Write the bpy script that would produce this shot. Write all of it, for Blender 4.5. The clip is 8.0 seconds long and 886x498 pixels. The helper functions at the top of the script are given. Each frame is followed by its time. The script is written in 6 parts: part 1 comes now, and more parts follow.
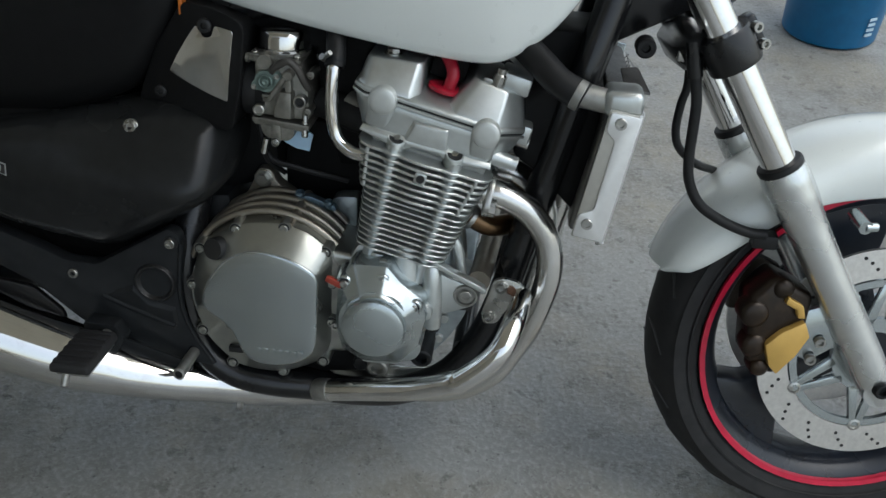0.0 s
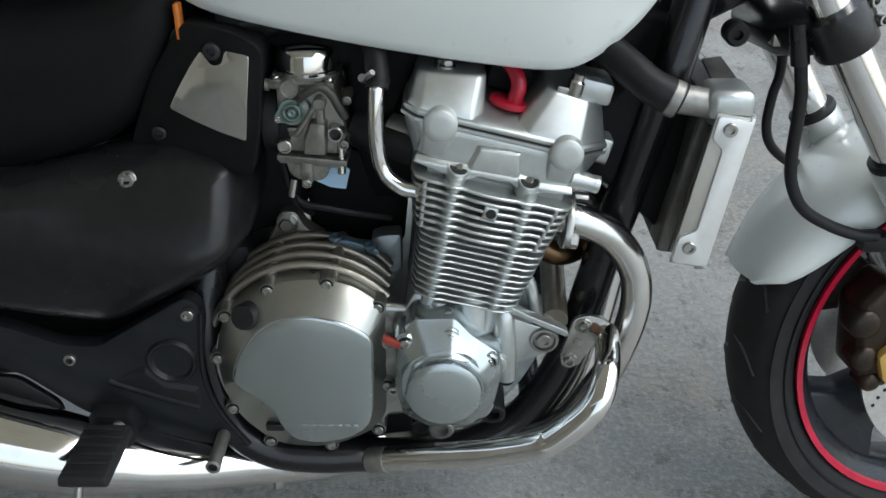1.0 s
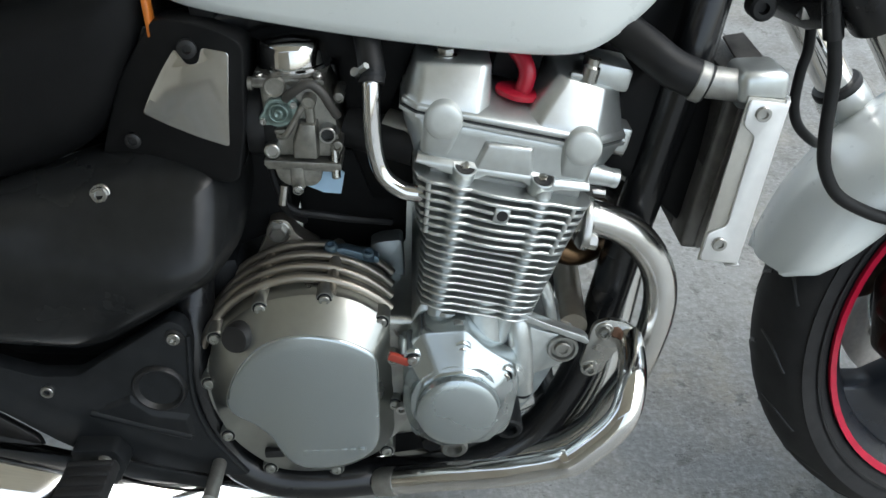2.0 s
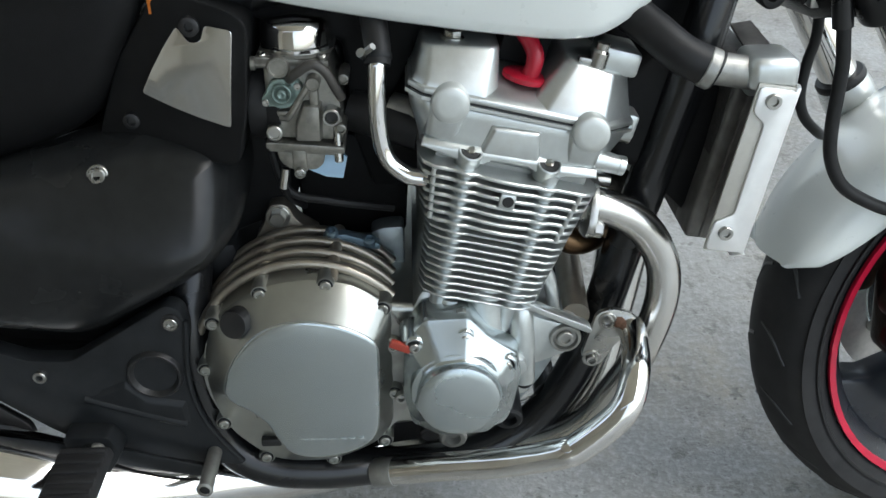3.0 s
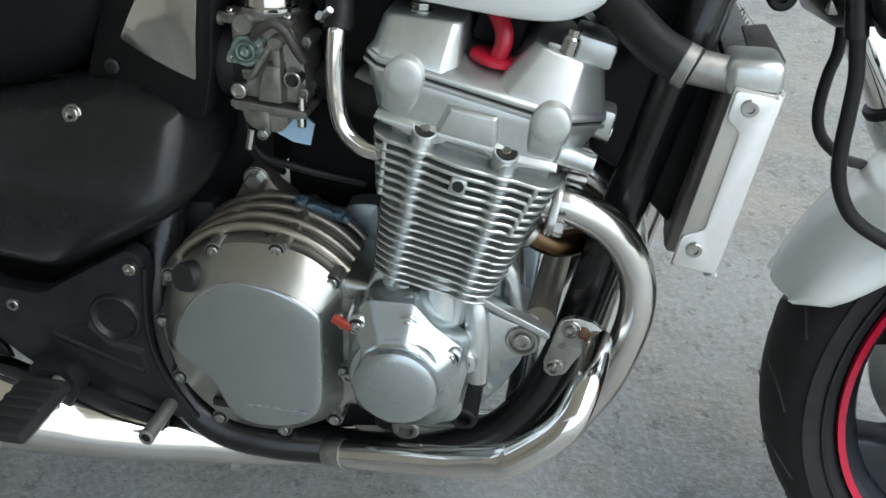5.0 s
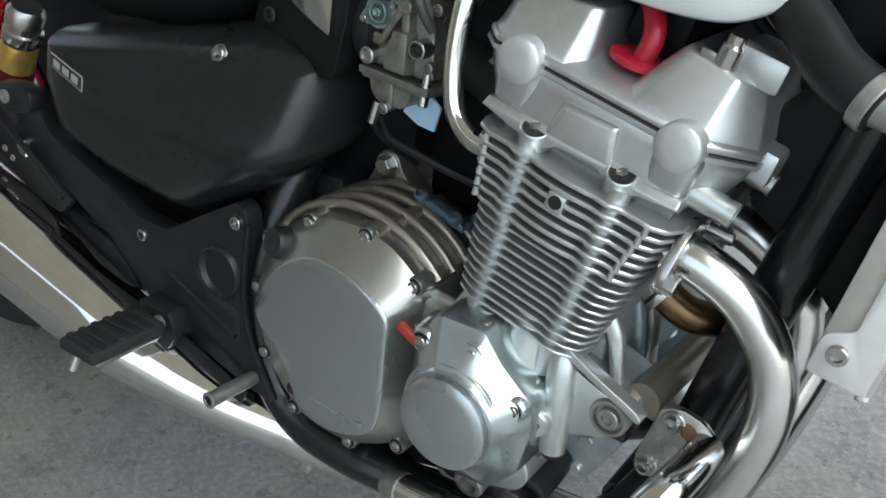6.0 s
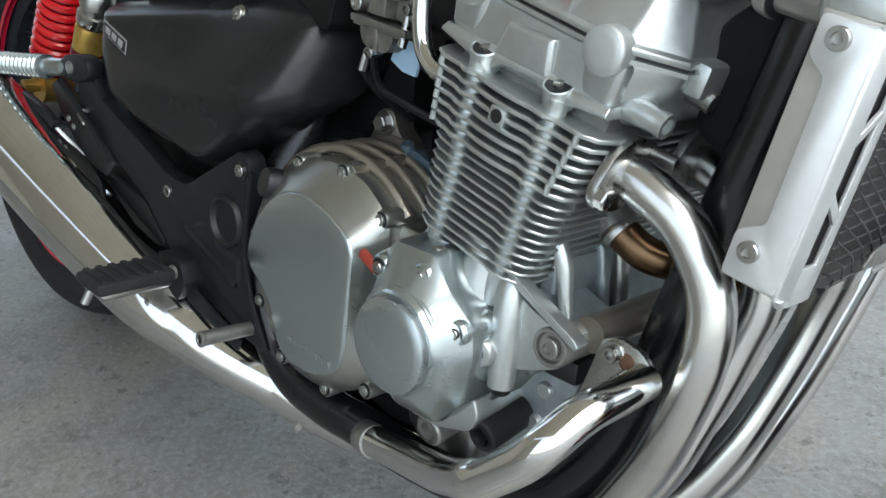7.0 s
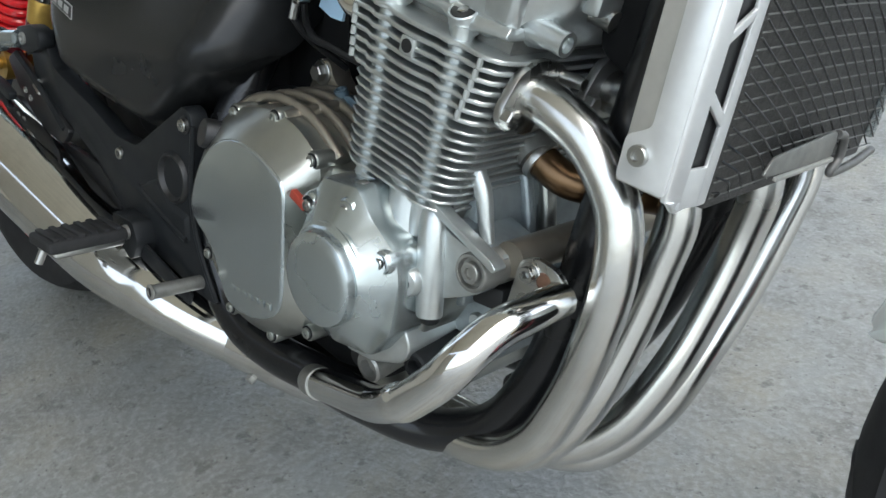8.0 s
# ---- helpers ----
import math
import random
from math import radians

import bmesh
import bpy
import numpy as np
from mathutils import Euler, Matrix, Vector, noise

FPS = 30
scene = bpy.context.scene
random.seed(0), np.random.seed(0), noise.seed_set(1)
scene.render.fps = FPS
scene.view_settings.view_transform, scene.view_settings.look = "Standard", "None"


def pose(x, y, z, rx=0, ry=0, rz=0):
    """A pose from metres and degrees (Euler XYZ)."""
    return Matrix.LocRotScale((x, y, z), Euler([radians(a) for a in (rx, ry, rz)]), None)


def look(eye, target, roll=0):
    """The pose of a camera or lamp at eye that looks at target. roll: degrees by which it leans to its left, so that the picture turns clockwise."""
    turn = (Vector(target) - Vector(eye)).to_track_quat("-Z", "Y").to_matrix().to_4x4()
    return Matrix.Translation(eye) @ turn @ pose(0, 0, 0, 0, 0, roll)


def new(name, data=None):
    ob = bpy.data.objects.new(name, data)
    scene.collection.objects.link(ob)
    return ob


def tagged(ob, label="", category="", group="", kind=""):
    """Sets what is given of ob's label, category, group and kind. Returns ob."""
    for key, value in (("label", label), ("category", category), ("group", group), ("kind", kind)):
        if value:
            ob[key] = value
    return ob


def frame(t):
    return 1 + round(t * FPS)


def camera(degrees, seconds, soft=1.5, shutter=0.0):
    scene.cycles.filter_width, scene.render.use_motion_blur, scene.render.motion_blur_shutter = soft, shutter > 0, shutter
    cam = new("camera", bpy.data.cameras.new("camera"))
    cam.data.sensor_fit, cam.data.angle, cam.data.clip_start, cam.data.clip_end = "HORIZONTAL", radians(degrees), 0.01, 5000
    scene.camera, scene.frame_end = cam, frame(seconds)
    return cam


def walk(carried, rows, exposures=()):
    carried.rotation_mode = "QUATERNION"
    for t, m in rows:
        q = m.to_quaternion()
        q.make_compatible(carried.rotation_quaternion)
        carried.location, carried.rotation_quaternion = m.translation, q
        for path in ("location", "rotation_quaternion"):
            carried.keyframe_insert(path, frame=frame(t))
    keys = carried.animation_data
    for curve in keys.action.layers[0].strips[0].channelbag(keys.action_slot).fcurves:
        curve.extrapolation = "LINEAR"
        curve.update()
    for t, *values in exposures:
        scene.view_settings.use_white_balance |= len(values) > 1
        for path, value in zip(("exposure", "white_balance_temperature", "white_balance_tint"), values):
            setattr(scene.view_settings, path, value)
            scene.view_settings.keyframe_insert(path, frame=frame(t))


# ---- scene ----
cam = camera(52.0, 8.0)
PATH = [
    (0, (0.1219, -0.8926, 1.1794), (-0.0344, 0.6553, -0.0774), 1.77),
    (0.5, (-0.014, -0.8309, 1.1448), (0.0403, 0.6498, -0.1986), -0.19),
    (1, (-0.0378, -0.7175, 1.1265), (-0.0497, 0.8002, -0.176), -0.34),
    (1.5, (-0.0533, -0.6518, 1.1055), (-0.003, 0.8525, -0.2115), -0.53),
    (1.7, (-0.053, -0.646, 1.099), (-0.047, 0.853, -0.225), -2.3),
    (3, (-0.0739, -0.6395, 1.076), (-0.0258, 0.8484, -0.2596), -0.52),
    (3.5, (-0.0787, -0.6359, 1.0725), (-0.0511, 0.8484, -0.2676), -1.10),
    (4, (-0.0795, -0.6323, 1.0673), (-0.0545, 0.8631, -0.2606), -0.88),
    (4.2, (-0.072, -0.63, 1.064), (-0.053, 0.865, -0.265), -0.3),
    (5.3, (0.174, -0.604, 1.004), (-0.328, 0.84, -0.286), -2.7),
    (5.5, (0.2015, -0.5675, 0.9768), (-0.4585, 0.8427, -0.2784), -3.00),
    (6, (0.2547, -0.4887, 0.9125), (-0.7132, 0.8199, -0.2497), -2.46),
    (6.5, (0.3385, -0.4652, 0.8378), (-0.8025, 0.8118, -0.1953), -3.96),
    (7, (0.4125, -0.471, 0.7939), (-0.8567, 0.7512, -0.1524), -3.59),
    (7.5, (0.4452, -0.4623, 0.7873), (-0.8332, 0.7569, -0.1504), -4.79),
    (8, (0.4832, -0.4536, 0.7536), (-0.7961, 0.7504, -0.2024), -5.99),
]
walk(cam, [(t, look(eye, target, roll)) for t, eye, target, roll in PATH], [(0.0, 0.7, 6150, 6), (0.5, 0.82, 6150, 6), (1.5, 1.25, 6150, 6), (3.5, 1.4, 6150, 6), (5.5, 1.4, 6150, 6), (8.0, 1.55, 6150, 6)])

# ---- world and light ----
world = bpy.data.worlds.new("world")
scene.world = world
world.use_nodes = True
wn = world.node_tree.nodes
sky = wn.new("ShaderNodeTexSky")
sky.sky_type = "NISHITA"
sky.sun_disc = False
sky.sun_elevation = radians(62)
sky.sun_rotation = radians(100)
sky.air_density = 1.4
sky.dust_density = 3.0
haze = wn.new("ShaderNodeHueSaturation")
haze.inputs["Saturation"].default_value = 0.45
world.node_tree.links.new(sky.outputs[0], haze.inputs["Color"])
world.node_tree.links.new(haze.outputs[0], wn["Background"].inputs[0])
wn["Background"].inputs[1].default_value = 0.14

sun_data = bpy.data.lights.new("sun", "SUN")
sun_data.energy = 0.3
sun_data.angle = radians(60)
sun_data.color = (1.0, 0.97, 0.92)
sun = new("sun", sun_data)
sun.matrix_world = look((2.6, -0.5, 5.0), (0, 0, 0))


# ---- materials ----
def mat(name, colour, rough=0.5, metal=0.0, coat=0.0, vary=0.12, scale=40.0, bump=0.0, bump_scale=200.0, spots=0.0, spot_colour=(0.02, 0.02, 0.02), spot_scale=12.0, rough_vary=0.1, spec=0.5, coords="Object"):
    m = bpy.data.materials.new(name)
    m.use_nodes = True
    nt = m.node_tree
    n, l = nt.nodes, nt.links
    b = n["Principled BSDF"]
    b.inputs["Metallic"].default_value = metal
    b.inputs["Coat Weight"].default_value = coat
    b.inputs["Specular IOR Level"].default_value = spec
    b.inputs["Coat Roughness"].default_value = 0.06
    tc = n.new("ShaderNodeTexCoord")
    fine = n.new("ShaderNodeTexNoise")
    fine.inputs["Scale"].default_value = scale
    fine.inputs["Detail"].default_value = 6
    l.new(tc.outputs[coords], fine.inputs["Vector"])
    ramp = n.new("ShaderNodeMapRange")
    ramp.inputs[1].default_value, ramp.inputs[2].default_value = 0.3, 0.7
    ramp.inputs[3].default_value, ramp.inputs[4].default_value = 1 - vary, 1 + vary
    l.new(fine.outputs["Fac"], ramp.inputs[0])
    mul = n.new("ShaderNodeVectorMath")
    mul.operation = "SCALE"
    mul.inputs[0].default_value = colour
    l.new(ramp.outputs[0], mul.inputs["Scale"])
    last = mul.outputs[0]
    if spots > 0:
        big = n.new("ShaderNodeTexNoise")
        big.inputs["Scale"].default_value = spot_scale
        big.inputs["Detail"].default_value = 8
        big.inputs["Roughness"].default_value = 0.65
        l.new(tc.outputs[coords], big.inputs["Vector"])
        cut = n.new("ShaderNodeMapRange")
        cut.inputs[1].default_value, cut.inputs[2].default_value = 0.5, 0.75
        cut.inputs[3].default_value, cut.inputs[4].default_value = 0.0, spots
        l.new(big.outputs["Fac"], cut.inputs[0])
        mix = n.new("ShaderNodeMix")
        mix.data_type = "RGBA"
        l.new(cut.outputs[0], mix.inputs[0])
        l.new(last, mix.inputs[6])
        mix.inputs[7].default_value = (*spot_colour, 1)
        last = mix.outputs[2]
    l.new(last, b.inputs["Base Color"])
    rr = n.new("ShaderNodeMapRange")
    rr.inputs[1].default_value, rr.inputs[2].default_value = 0.3, 0.7
    rr.inputs[3].default_value, rr.inputs[4].default_value = max(rough * (1 - rough_vary), 0.01), min(rough * (1 + rough_vary), 1)
    coarse = n.new("ShaderNodeTexNoise")
    coarse.inputs["Scale"].default_value = scale * 0.22
    coarse.inputs["Detail"].default_value = 5
    l.new(tc.outputs[coords], coarse.inputs["Vector"])
    l.new(coarse.outputs["Fac"], rr.inputs[0])
    l.new(rr.outputs[0], b.inputs["Roughness"])
    if bump > 0:
        nz = n.new("ShaderNodeTexNoise")
        nz.inputs["Scale"].default_value = bump_scale
        nz.inputs["Detail"].default_value = 4
        l.new(tc.outputs[coords], nz.inputs["Vector"])
        bp = n.new("ShaderNodeBump")
        bp.inputs["Strength"].default_value = bump
        bp.inputs["Distance"].default_value = 0.001
        l.new(nz.outputs["Fac"], bp.inputs["Height"])
        l.new(bp.outputs[0], b.inputs["Normal"])
    return m


CHROME = mat("chrome", (0.74, 0.74, 0.73), 0.09, 1.0, vary=0.03, scale=25, rough_vary=0.5, spots=0.25, spot_colour=(0.42, 0.36, 0.3), spot_scale=30)
HEADER = mat("hazed_header_chrome", (0.66, 0.66, 0.64), 0.22, 1.0, vary=0.04, scale=25, rough_vary=0.4, spots=0.3, spot_colour=(0.45, 0.4, 0.33), spot_scale=22)
STEEL = mat("zinc_steel", (0.42, 0.42, 0.4), 0.3, 1.0, vary=0.08, scale=120, rough_vary=0.3)
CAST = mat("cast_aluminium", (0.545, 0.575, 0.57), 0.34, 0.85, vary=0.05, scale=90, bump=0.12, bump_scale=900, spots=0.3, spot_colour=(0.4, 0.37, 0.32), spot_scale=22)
CASE = mat("clear_coated_aluminium", (0.37, 0.38, 0.355), 0.3, 0.92, vary=0.05, scale=60, bump=0.04, bump_scale=1200, spots=0.15, spot_colour=(0.4, 0.38, 0.33), spot_scale=16)
# faint bluish blotches put the clutch face's reflections into the colour
BRUSHED = mat("brushed_aluminium", (0.46, 0.505, 0.515), 0.22, 0.93, vary=0.02, scale=50, rough_vary=0.3, spots=0.3, spot_colour=(0.45, 0.5, 0.52), spot_scale=7)
# oxidised parts, and surfaces darkened in colour where shade falls
DULL = mat("oxidised_and_shaded_aluminium", (0.33, 0.33, 0.31), 0.45, 0.8, vary=0.2, scale=80, bump=0.2, bump_scale=600, spots=0.4, spot_colour=(0.12, 0.11, 0.09), spot_scale=40)
BLACK_GLOSS = mat("black_frame_paint", (0.0075, 0.008, 0.009), 0.25, 0.0, vary=0.2, scale=30, rough_vary=0.3, spots=0.12, spot_colour=(0.012, 0.011, 0.01), spot_scale=25)
BLACK = mat("black_plastic", (0.011, 0.0113, 0.012), 0.42, 0.0, vary=0.2, scale=60, bump=0.08, bump_scale=1400, rough_vary=0.2, spots=0.2, spot_colour=(0.01, 0.0095, 0.009), spot_scale=14, spec=0.5)
SATIN = mat("satin_black_panel", (0.013, 0.0138, 0.0142), 0.26, 0.0, vary=0.15, scale=50, bump=0.05, bump_scale=1600, rough_vary=0.08, spots=0.06, spot_colour=(0.02, 0.019, 0.018), spot_scale=10, spec=0.3)
DARK_METAL = mat("dark_grey_paint", (0.012, 0.0135, 0.015), 0.42, 0.0, vary=0.2, scale=60, bump=0.06, bump_scale=900, spots=0.25, spot_colour=(0.02, 0.018, 0.016), spot_scale=30, spec=0.22)
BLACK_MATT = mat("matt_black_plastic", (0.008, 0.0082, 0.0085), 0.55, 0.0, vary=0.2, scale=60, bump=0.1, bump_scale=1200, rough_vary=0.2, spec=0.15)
VINYL = mat("black_vinyl", (0.006, 0.0062, 0.0065), 0.55, 0.0, vary=0.15, scale=90, bump=0.35, bump_scale=1100, spec=0.16)
RUBBER = mat("rubber", (0.017, 0.0172, 0.018), 0.7, 0.0, vary=0.25, scale=50, bump=0.2, bump_scale=500, spots=0.3, spot_colour=(0.028, 0.026, 0.023), spot_scale=18, spec=0.3)
HOSE = mat("hose_rubber", (0.012, 0.0122, 0.0128), 0.5, 0.0, vary=0.2, scale=80, bump=0.1, bump_scale=700, spec=0.3)
WHITE = mat("pearl_white_paint", (0.74, 0.78, 0.76), 0.3, 0.0, coat=1.0, vary=0.006, scale=400, rough_vary=0.1)
RED = mat("red_silicone", (0.34, 0.008, 0.025), 0.35, 0.0, vary=0.1, scale=60)
MAROON = mat("dark_red_anodised", (0.13, 0.008, 0.02), 0.3, 0.5, vary=0.15, scale=60)
RED_TAG = mat("faded_red_sleeve", (0.26, 0.035, 0.02), 0.5, 0.0, vary=0.15, scale=60)
RED_TAPE = mat("red_rim_tape", (0.55, 0.012, 0.05), 0.35, 0.0, vary=0.12, scale=60)
RED_PAINT = mat("red_spring_paint", (0.6, 0.01, 0.015), 0.25, 0.0, coat=0.5, vary=0.06)
GOLD_PAINT = mat("gold_paint", (0.6, 0.38, 0.1), 0.4, 0.3, vary=0.06)
GOLD = mat("gold_anodised", (0.55, 0.36, 0.09), 0.35, 0.75, vary=0.15, scale=50, spots=0.35, spot_colour=(0.12, 0.07, 0.025), spot_scale=30)
BRONZE = mat("heat_tinted_steel", (0.16, 0.1, 0.055), 0.3, 1.0, vary=0.3, scale=40, spots=0.4, spot_colour=(0.12, 0.08, 0.05), spot_scale=35)
DISC = mat("brake_disc_steel", (0.72, 0.71, 0.69), 0.38, 1.0, vary=0.08, scale=150, rough_vary=0.2)
RIM = mat("black_rim_paint", (0.011, 0.015, 0.023), 0.28, 0.0, coat=0.0, vary=0.2, scale=40, spots=0.2, spot_colour=(0.03, 0.03, 0.032), spot_scale=14, spec=0.5)
RIB_ALU = mat("stained_aluminium", (0.36, 0.33, 0.28), 0.34, 0.85, vary=0.12, scale=60, bump=0.1, bump_scale=700, spots=0.35, spot_colour=(0.2, 0.17, 0.13), spot_scale=30)
FORK_ALU = mat("lacquered_fork_alloy", (0.62, 0.64, 0.635), 0.27, 0.85, vary=0.04, scale=60)
SILVER_COVER = mat("silver_painted_cover", (0.47, 0.52, 0.53), 0.27, 0.92, vary=0.03, scale=40, rough_vary=0.3, spots=0.25, spot_colour=(0.5, 0.54, 0.55), spot_scale=11)
MATT_ALU = mat("matt_aluminium_sheet", (0.5, 0.49, 0.45), 0.5, 0.6, vary=0.05, scale=120, bump=0.1, bump_scale=900)
PLATE_ALU = mat("anodised_aluminium_plate", (0.82, 0.83, 0.83), 0.38, 0.7, vary=0.03, scale=90, bump=0.04, bump_scale=1200)
TANK_PLASTIC = mat("grey_radiator_tank", (0.15, 0.147, 0.14), 0.45, 0.4, vary=0.2, scale=80, bump=0.2, bump_scale=500, spots=0.3, spot_colour=(0.07, 0.067, 0.062), spot_scale=30)
CORE = mat("radiator_core", (0.06, 0.058, 0.055), 0.5, 0.3, vary=0.4, scale=300, bump=0.5, bump_scale=700, spots=0.5, spot_colour=(0.03, 0.028, 0.025), spot_scale=60)
WIRE = mat("guard_wire", (0.22, 0.22, 0.21), 0.4, 0.8, vary=0.2, scale=200)
SKY_METAL = mat("sky_tinted_metal", (0.16, 0.23, 0.29), 0.35, 0.6, vary=0.2, scale=60)
BLUE_PAINT = mat("blue_bucket_plastic", (0.0, 0.10, 0.24), 0.35, 0.0, vary=0.1, scale=30, spots=0.2, spot_colour=(0.05, 0.16, 0.26), spot_scale=12)
PRINT = mat("pale_print", (0.45, 0.6, 0.7), 0.5)
GREY_PRINT = mat("grey_print", (0.3, 0.3, 0.29), 0.5)
SKY_PATCH = mat("sky_reflection_blue", (0.4, 0.58, 0.75), 0.5, 0.0, vary=0.06)
SOOT = mat("sooty_bronze", (0.022, 0.015, 0.01), 0.34, 0.5, vary=0.3, scale=60, bump=0.3, bump_scale=300, spots=0.3, spot_colour=(0.14, 0.08, 0.03), spot_scale=25)
ORANGE = mat("amber_plastic", (0.55, 0.16, 0.02), 0.3, 0.0)
GREEN_ALU = mat("aged_zinc_casting", (0.24, 0.235, 0.21), 0.38, 0.72, vary=0.25, scale=70, bump=0.25, bump_scale=500, spots=0.65, spot_colour=(0.06, 0.056, 0.048), spot_scale=60)
TEAL_ZINC = mat("teal_tinted_zinc", (0.2, 0.27, 0.25), 0.4, 0.5, vary=0.18, scale=90, bump=0.15, bump_scale=500, spots=0.3, spot_colour=(0.12, 0.13, 0.11), spot_scale=50)
GREY_HOSE = mat("faded_hose", (0.05, 0.047, 0.042), 0.55, 0.0, vary=0.2, scale=80, bump=0.1, bump_scale=600)
FROSTED = mat("frosted_aluminium", (0.6, 0.625, 0.61), 0.48, 0.75, vary=0.05, scale=80, bump=0.08, bump_scale=900, spots=0.2, spot_colour=(0.5, 0.51, 0.5), spot_scale=40)
LOWER = mat("blue_grey_cast_alloy", (0.33, 0.37, 0.385), 0.4, 0.75, vary=0.15, scale=60, bump=0.12, bump_scale=700, spots=0.4, spot_colour=(0.1, 0.11, 0.11), spot_scale=25)
RUST = mat("brown_rust", (0.1, 0.05, 0.028), 0.85, 0.0, vary=0.35, scale=150, bump=0.6, bump_scale=500)
# surfaces of the unseen walls and roof, toned for bounce light and reflections
WALL = mat("plaster_wall", (0.46, 0.43, 0.37), 0.9, 0.0, vary=0.06, scale=6, bump=0.2, bump_scale=60, spots=0.2, spot_colour=(0.34, 0.31, 0.27), spot_scale=1.5)
ROOFING = mat("roof_sheet", (0.78, 0.72, 0.58), 0.6, 0.0, vary=0.08, scale=5, spots=0.2, spot_colour=(0.4, 0.37, 0.32), spot_scale=2)


def concrete():
    m = bpy.data.materials.new("worn_concrete")
    m.use_nodes = True
    nt = m.node_tree
    n, l = nt.nodes, nt.links
    b = n["Principled BSDF"]
    tc = n.new("ShaderNodeTexCoord")

    def noise_at(scale, detail=6, rough=0.6):
        z = n.new("ShaderNodeTexNoise")
        z.inputs["Scale"].default_value, z.inputs["Detail"].default_value, z.inputs["Roughness"].default_value = scale, detail, rough
        l.new(tc.outputs["Object"], z.inputs["Vector"])
        return z

    def mapped(z, a, c, lo, hi):
        r = n.new("ShaderNodeMapRange")
        for i, v in zip((1, 2, 3, 4), (a, c, lo, hi)):
            r.inputs[i].default_value = v
        l.new(z, r.inputs[0])
        return r.outputs[0]

    def mixed(fac, a, c):
        x = n.new("ShaderNodeMix")
        x.data_type = "RGBA"
        l.new(fac, x.inputs[0])
        for i, v in ((6, a), (7, c)):
            if isinstance(v, tuple):
                x.inputs[i].default_value = (*v, 1)
            else:
                l.new(v, x.inputs[i])
        return x.outputs[2]

    cloud, grain, patch, pits = noise_at(1.7), noise_at(110, 5, 0.6), noise_at(7, 9, 0.78), noise_at(30, 5, 0.62)
    tan, specks = noise_at(3.1, 6, 0.65), noise_at(130, 3, 0.5)
    c = mixed(mapped(cloud.outputs["Fac"], 0.38, 0.62, 0, 1), (0.165, 0.168, 0.16), (0.265, 0.268, 0.258))
    c = mixed(mapped(tan.outputs["Fac"], 0.46, 0.63, 0, 0.85), c, (0.235, 0.215, 0.168))
    c = mixed(mapped(patch.outputs["Fac"], 0.45, 0.62, 0, 0.8), c, (0.125, 0.12, 0.104))
    c = mixed(mapped(grain.outputs["Fac"], 0.47, 0.72, 0, 0.45), c, (0.38, 0.382, 0.37))
    c = mixed(mapped(pits.outputs["Fac"], 0.59, 0.66, 0, 0.8), c, (0.105, 0.102, 0.092))
    c = mixed(mapped(specks.outputs["Fac"], 0.66, 0.72, 0, 0.8), c, (0.05, 0.048, 0.044))
    l.new(c, b.inputs["Base Color"])
    b.inputs["Roughness"].default_value = 0.52
    b.inputs["Specular IOR Level"].default_value = 0.75
    add = n.new("ShaderNodeMath")
    add.operation = "ADD"
    l.new(mapped(grain.outputs["Fac"], 0.2, 0.8, 0, 1), add.inputs[0])
    l.new(mapped(pits.outputs["Fac"], 0.55, 0.75, 0, -1.6), add.inputs[1])
    bp = n.new("ShaderNodeBump")
    bp.inputs["Strength"].default_value = 0.55
    bp.inputs["Distance"].default_value = 0.0025
    l.new(add.outputs[0], bp.inputs["Height"])
    l.new(bp.outputs[0], b.inputs["Normal"])
    return m


CONCRETE = concrete()


# ---- mesh helpers ----
def part(name, bm, material, parent, label="", sharp=38):
    bmesh.ops.recalc_face_normals(bm, faces=bm.faces)
    me = bpy.data.meshes.new(name)
    bm.to_mesh(me)
    bm.free()
    me.materials.append(material)
    me.polygons.foreach_set("use_smooth", [True] * len(me.polygons))
    me.set_sharp_from_angle(angle=radians(sharp))
    ob = new(name, me)
    ob.parent = parent
    if label:
        ob["label"] = label
    return ob


def bevelled(bm, size, segments=2, angle=25):
    if size > 0:
        edges = [e for e in bm.edges if len(e.link_faces) == 2 and e.calc_face_angle(0) > radians(angle)]
        bmesh.ops.bevel(bm, geom=edges, offset=size, segments=segments, profile=0.5, affect="EDGES", clamp_overlap=True)
    return bm


def loft(loops, caps=True, closed=False):
    bm = bmesh.new()
    rows = [[bm.verts.new(p) for p in loop] for loop in loops]
    n = len(rows[0])
    pairs = list(zip(rows, rows[1:])) + ([(rows[-1], rows[0])] if closed else [])
    for a, b in pairs:
        for i in range(n):
            bm.faces.new((a[i], a[(i + 1) % n], b[(i + 1) % n], b[i]))
    if caps and not closed:
        bm.faces.new(rows[0])
        bm.faces.new(rows[-1])
    bmesh.ops.recalc_face_normals(bm, faces=bm.faces)
    return bm


def prism(poly, y0, y1, bevel=0.0, segments=2):
    """A plate with the outline poly in x and z, from y0 to y1."""
    return bevelled(loft([[(x, y0, z) for x, z in poly], [(x, y1, z) for x, z in poly]]), bevel, segments)


def block(x0, x1, y0, y1, z0, z1, bevel=0.0, segments=2):
    return prism([(x0, z0), (x1, z0), (x1, z1), (x0, z1)], y0, y1, bevel, segments)


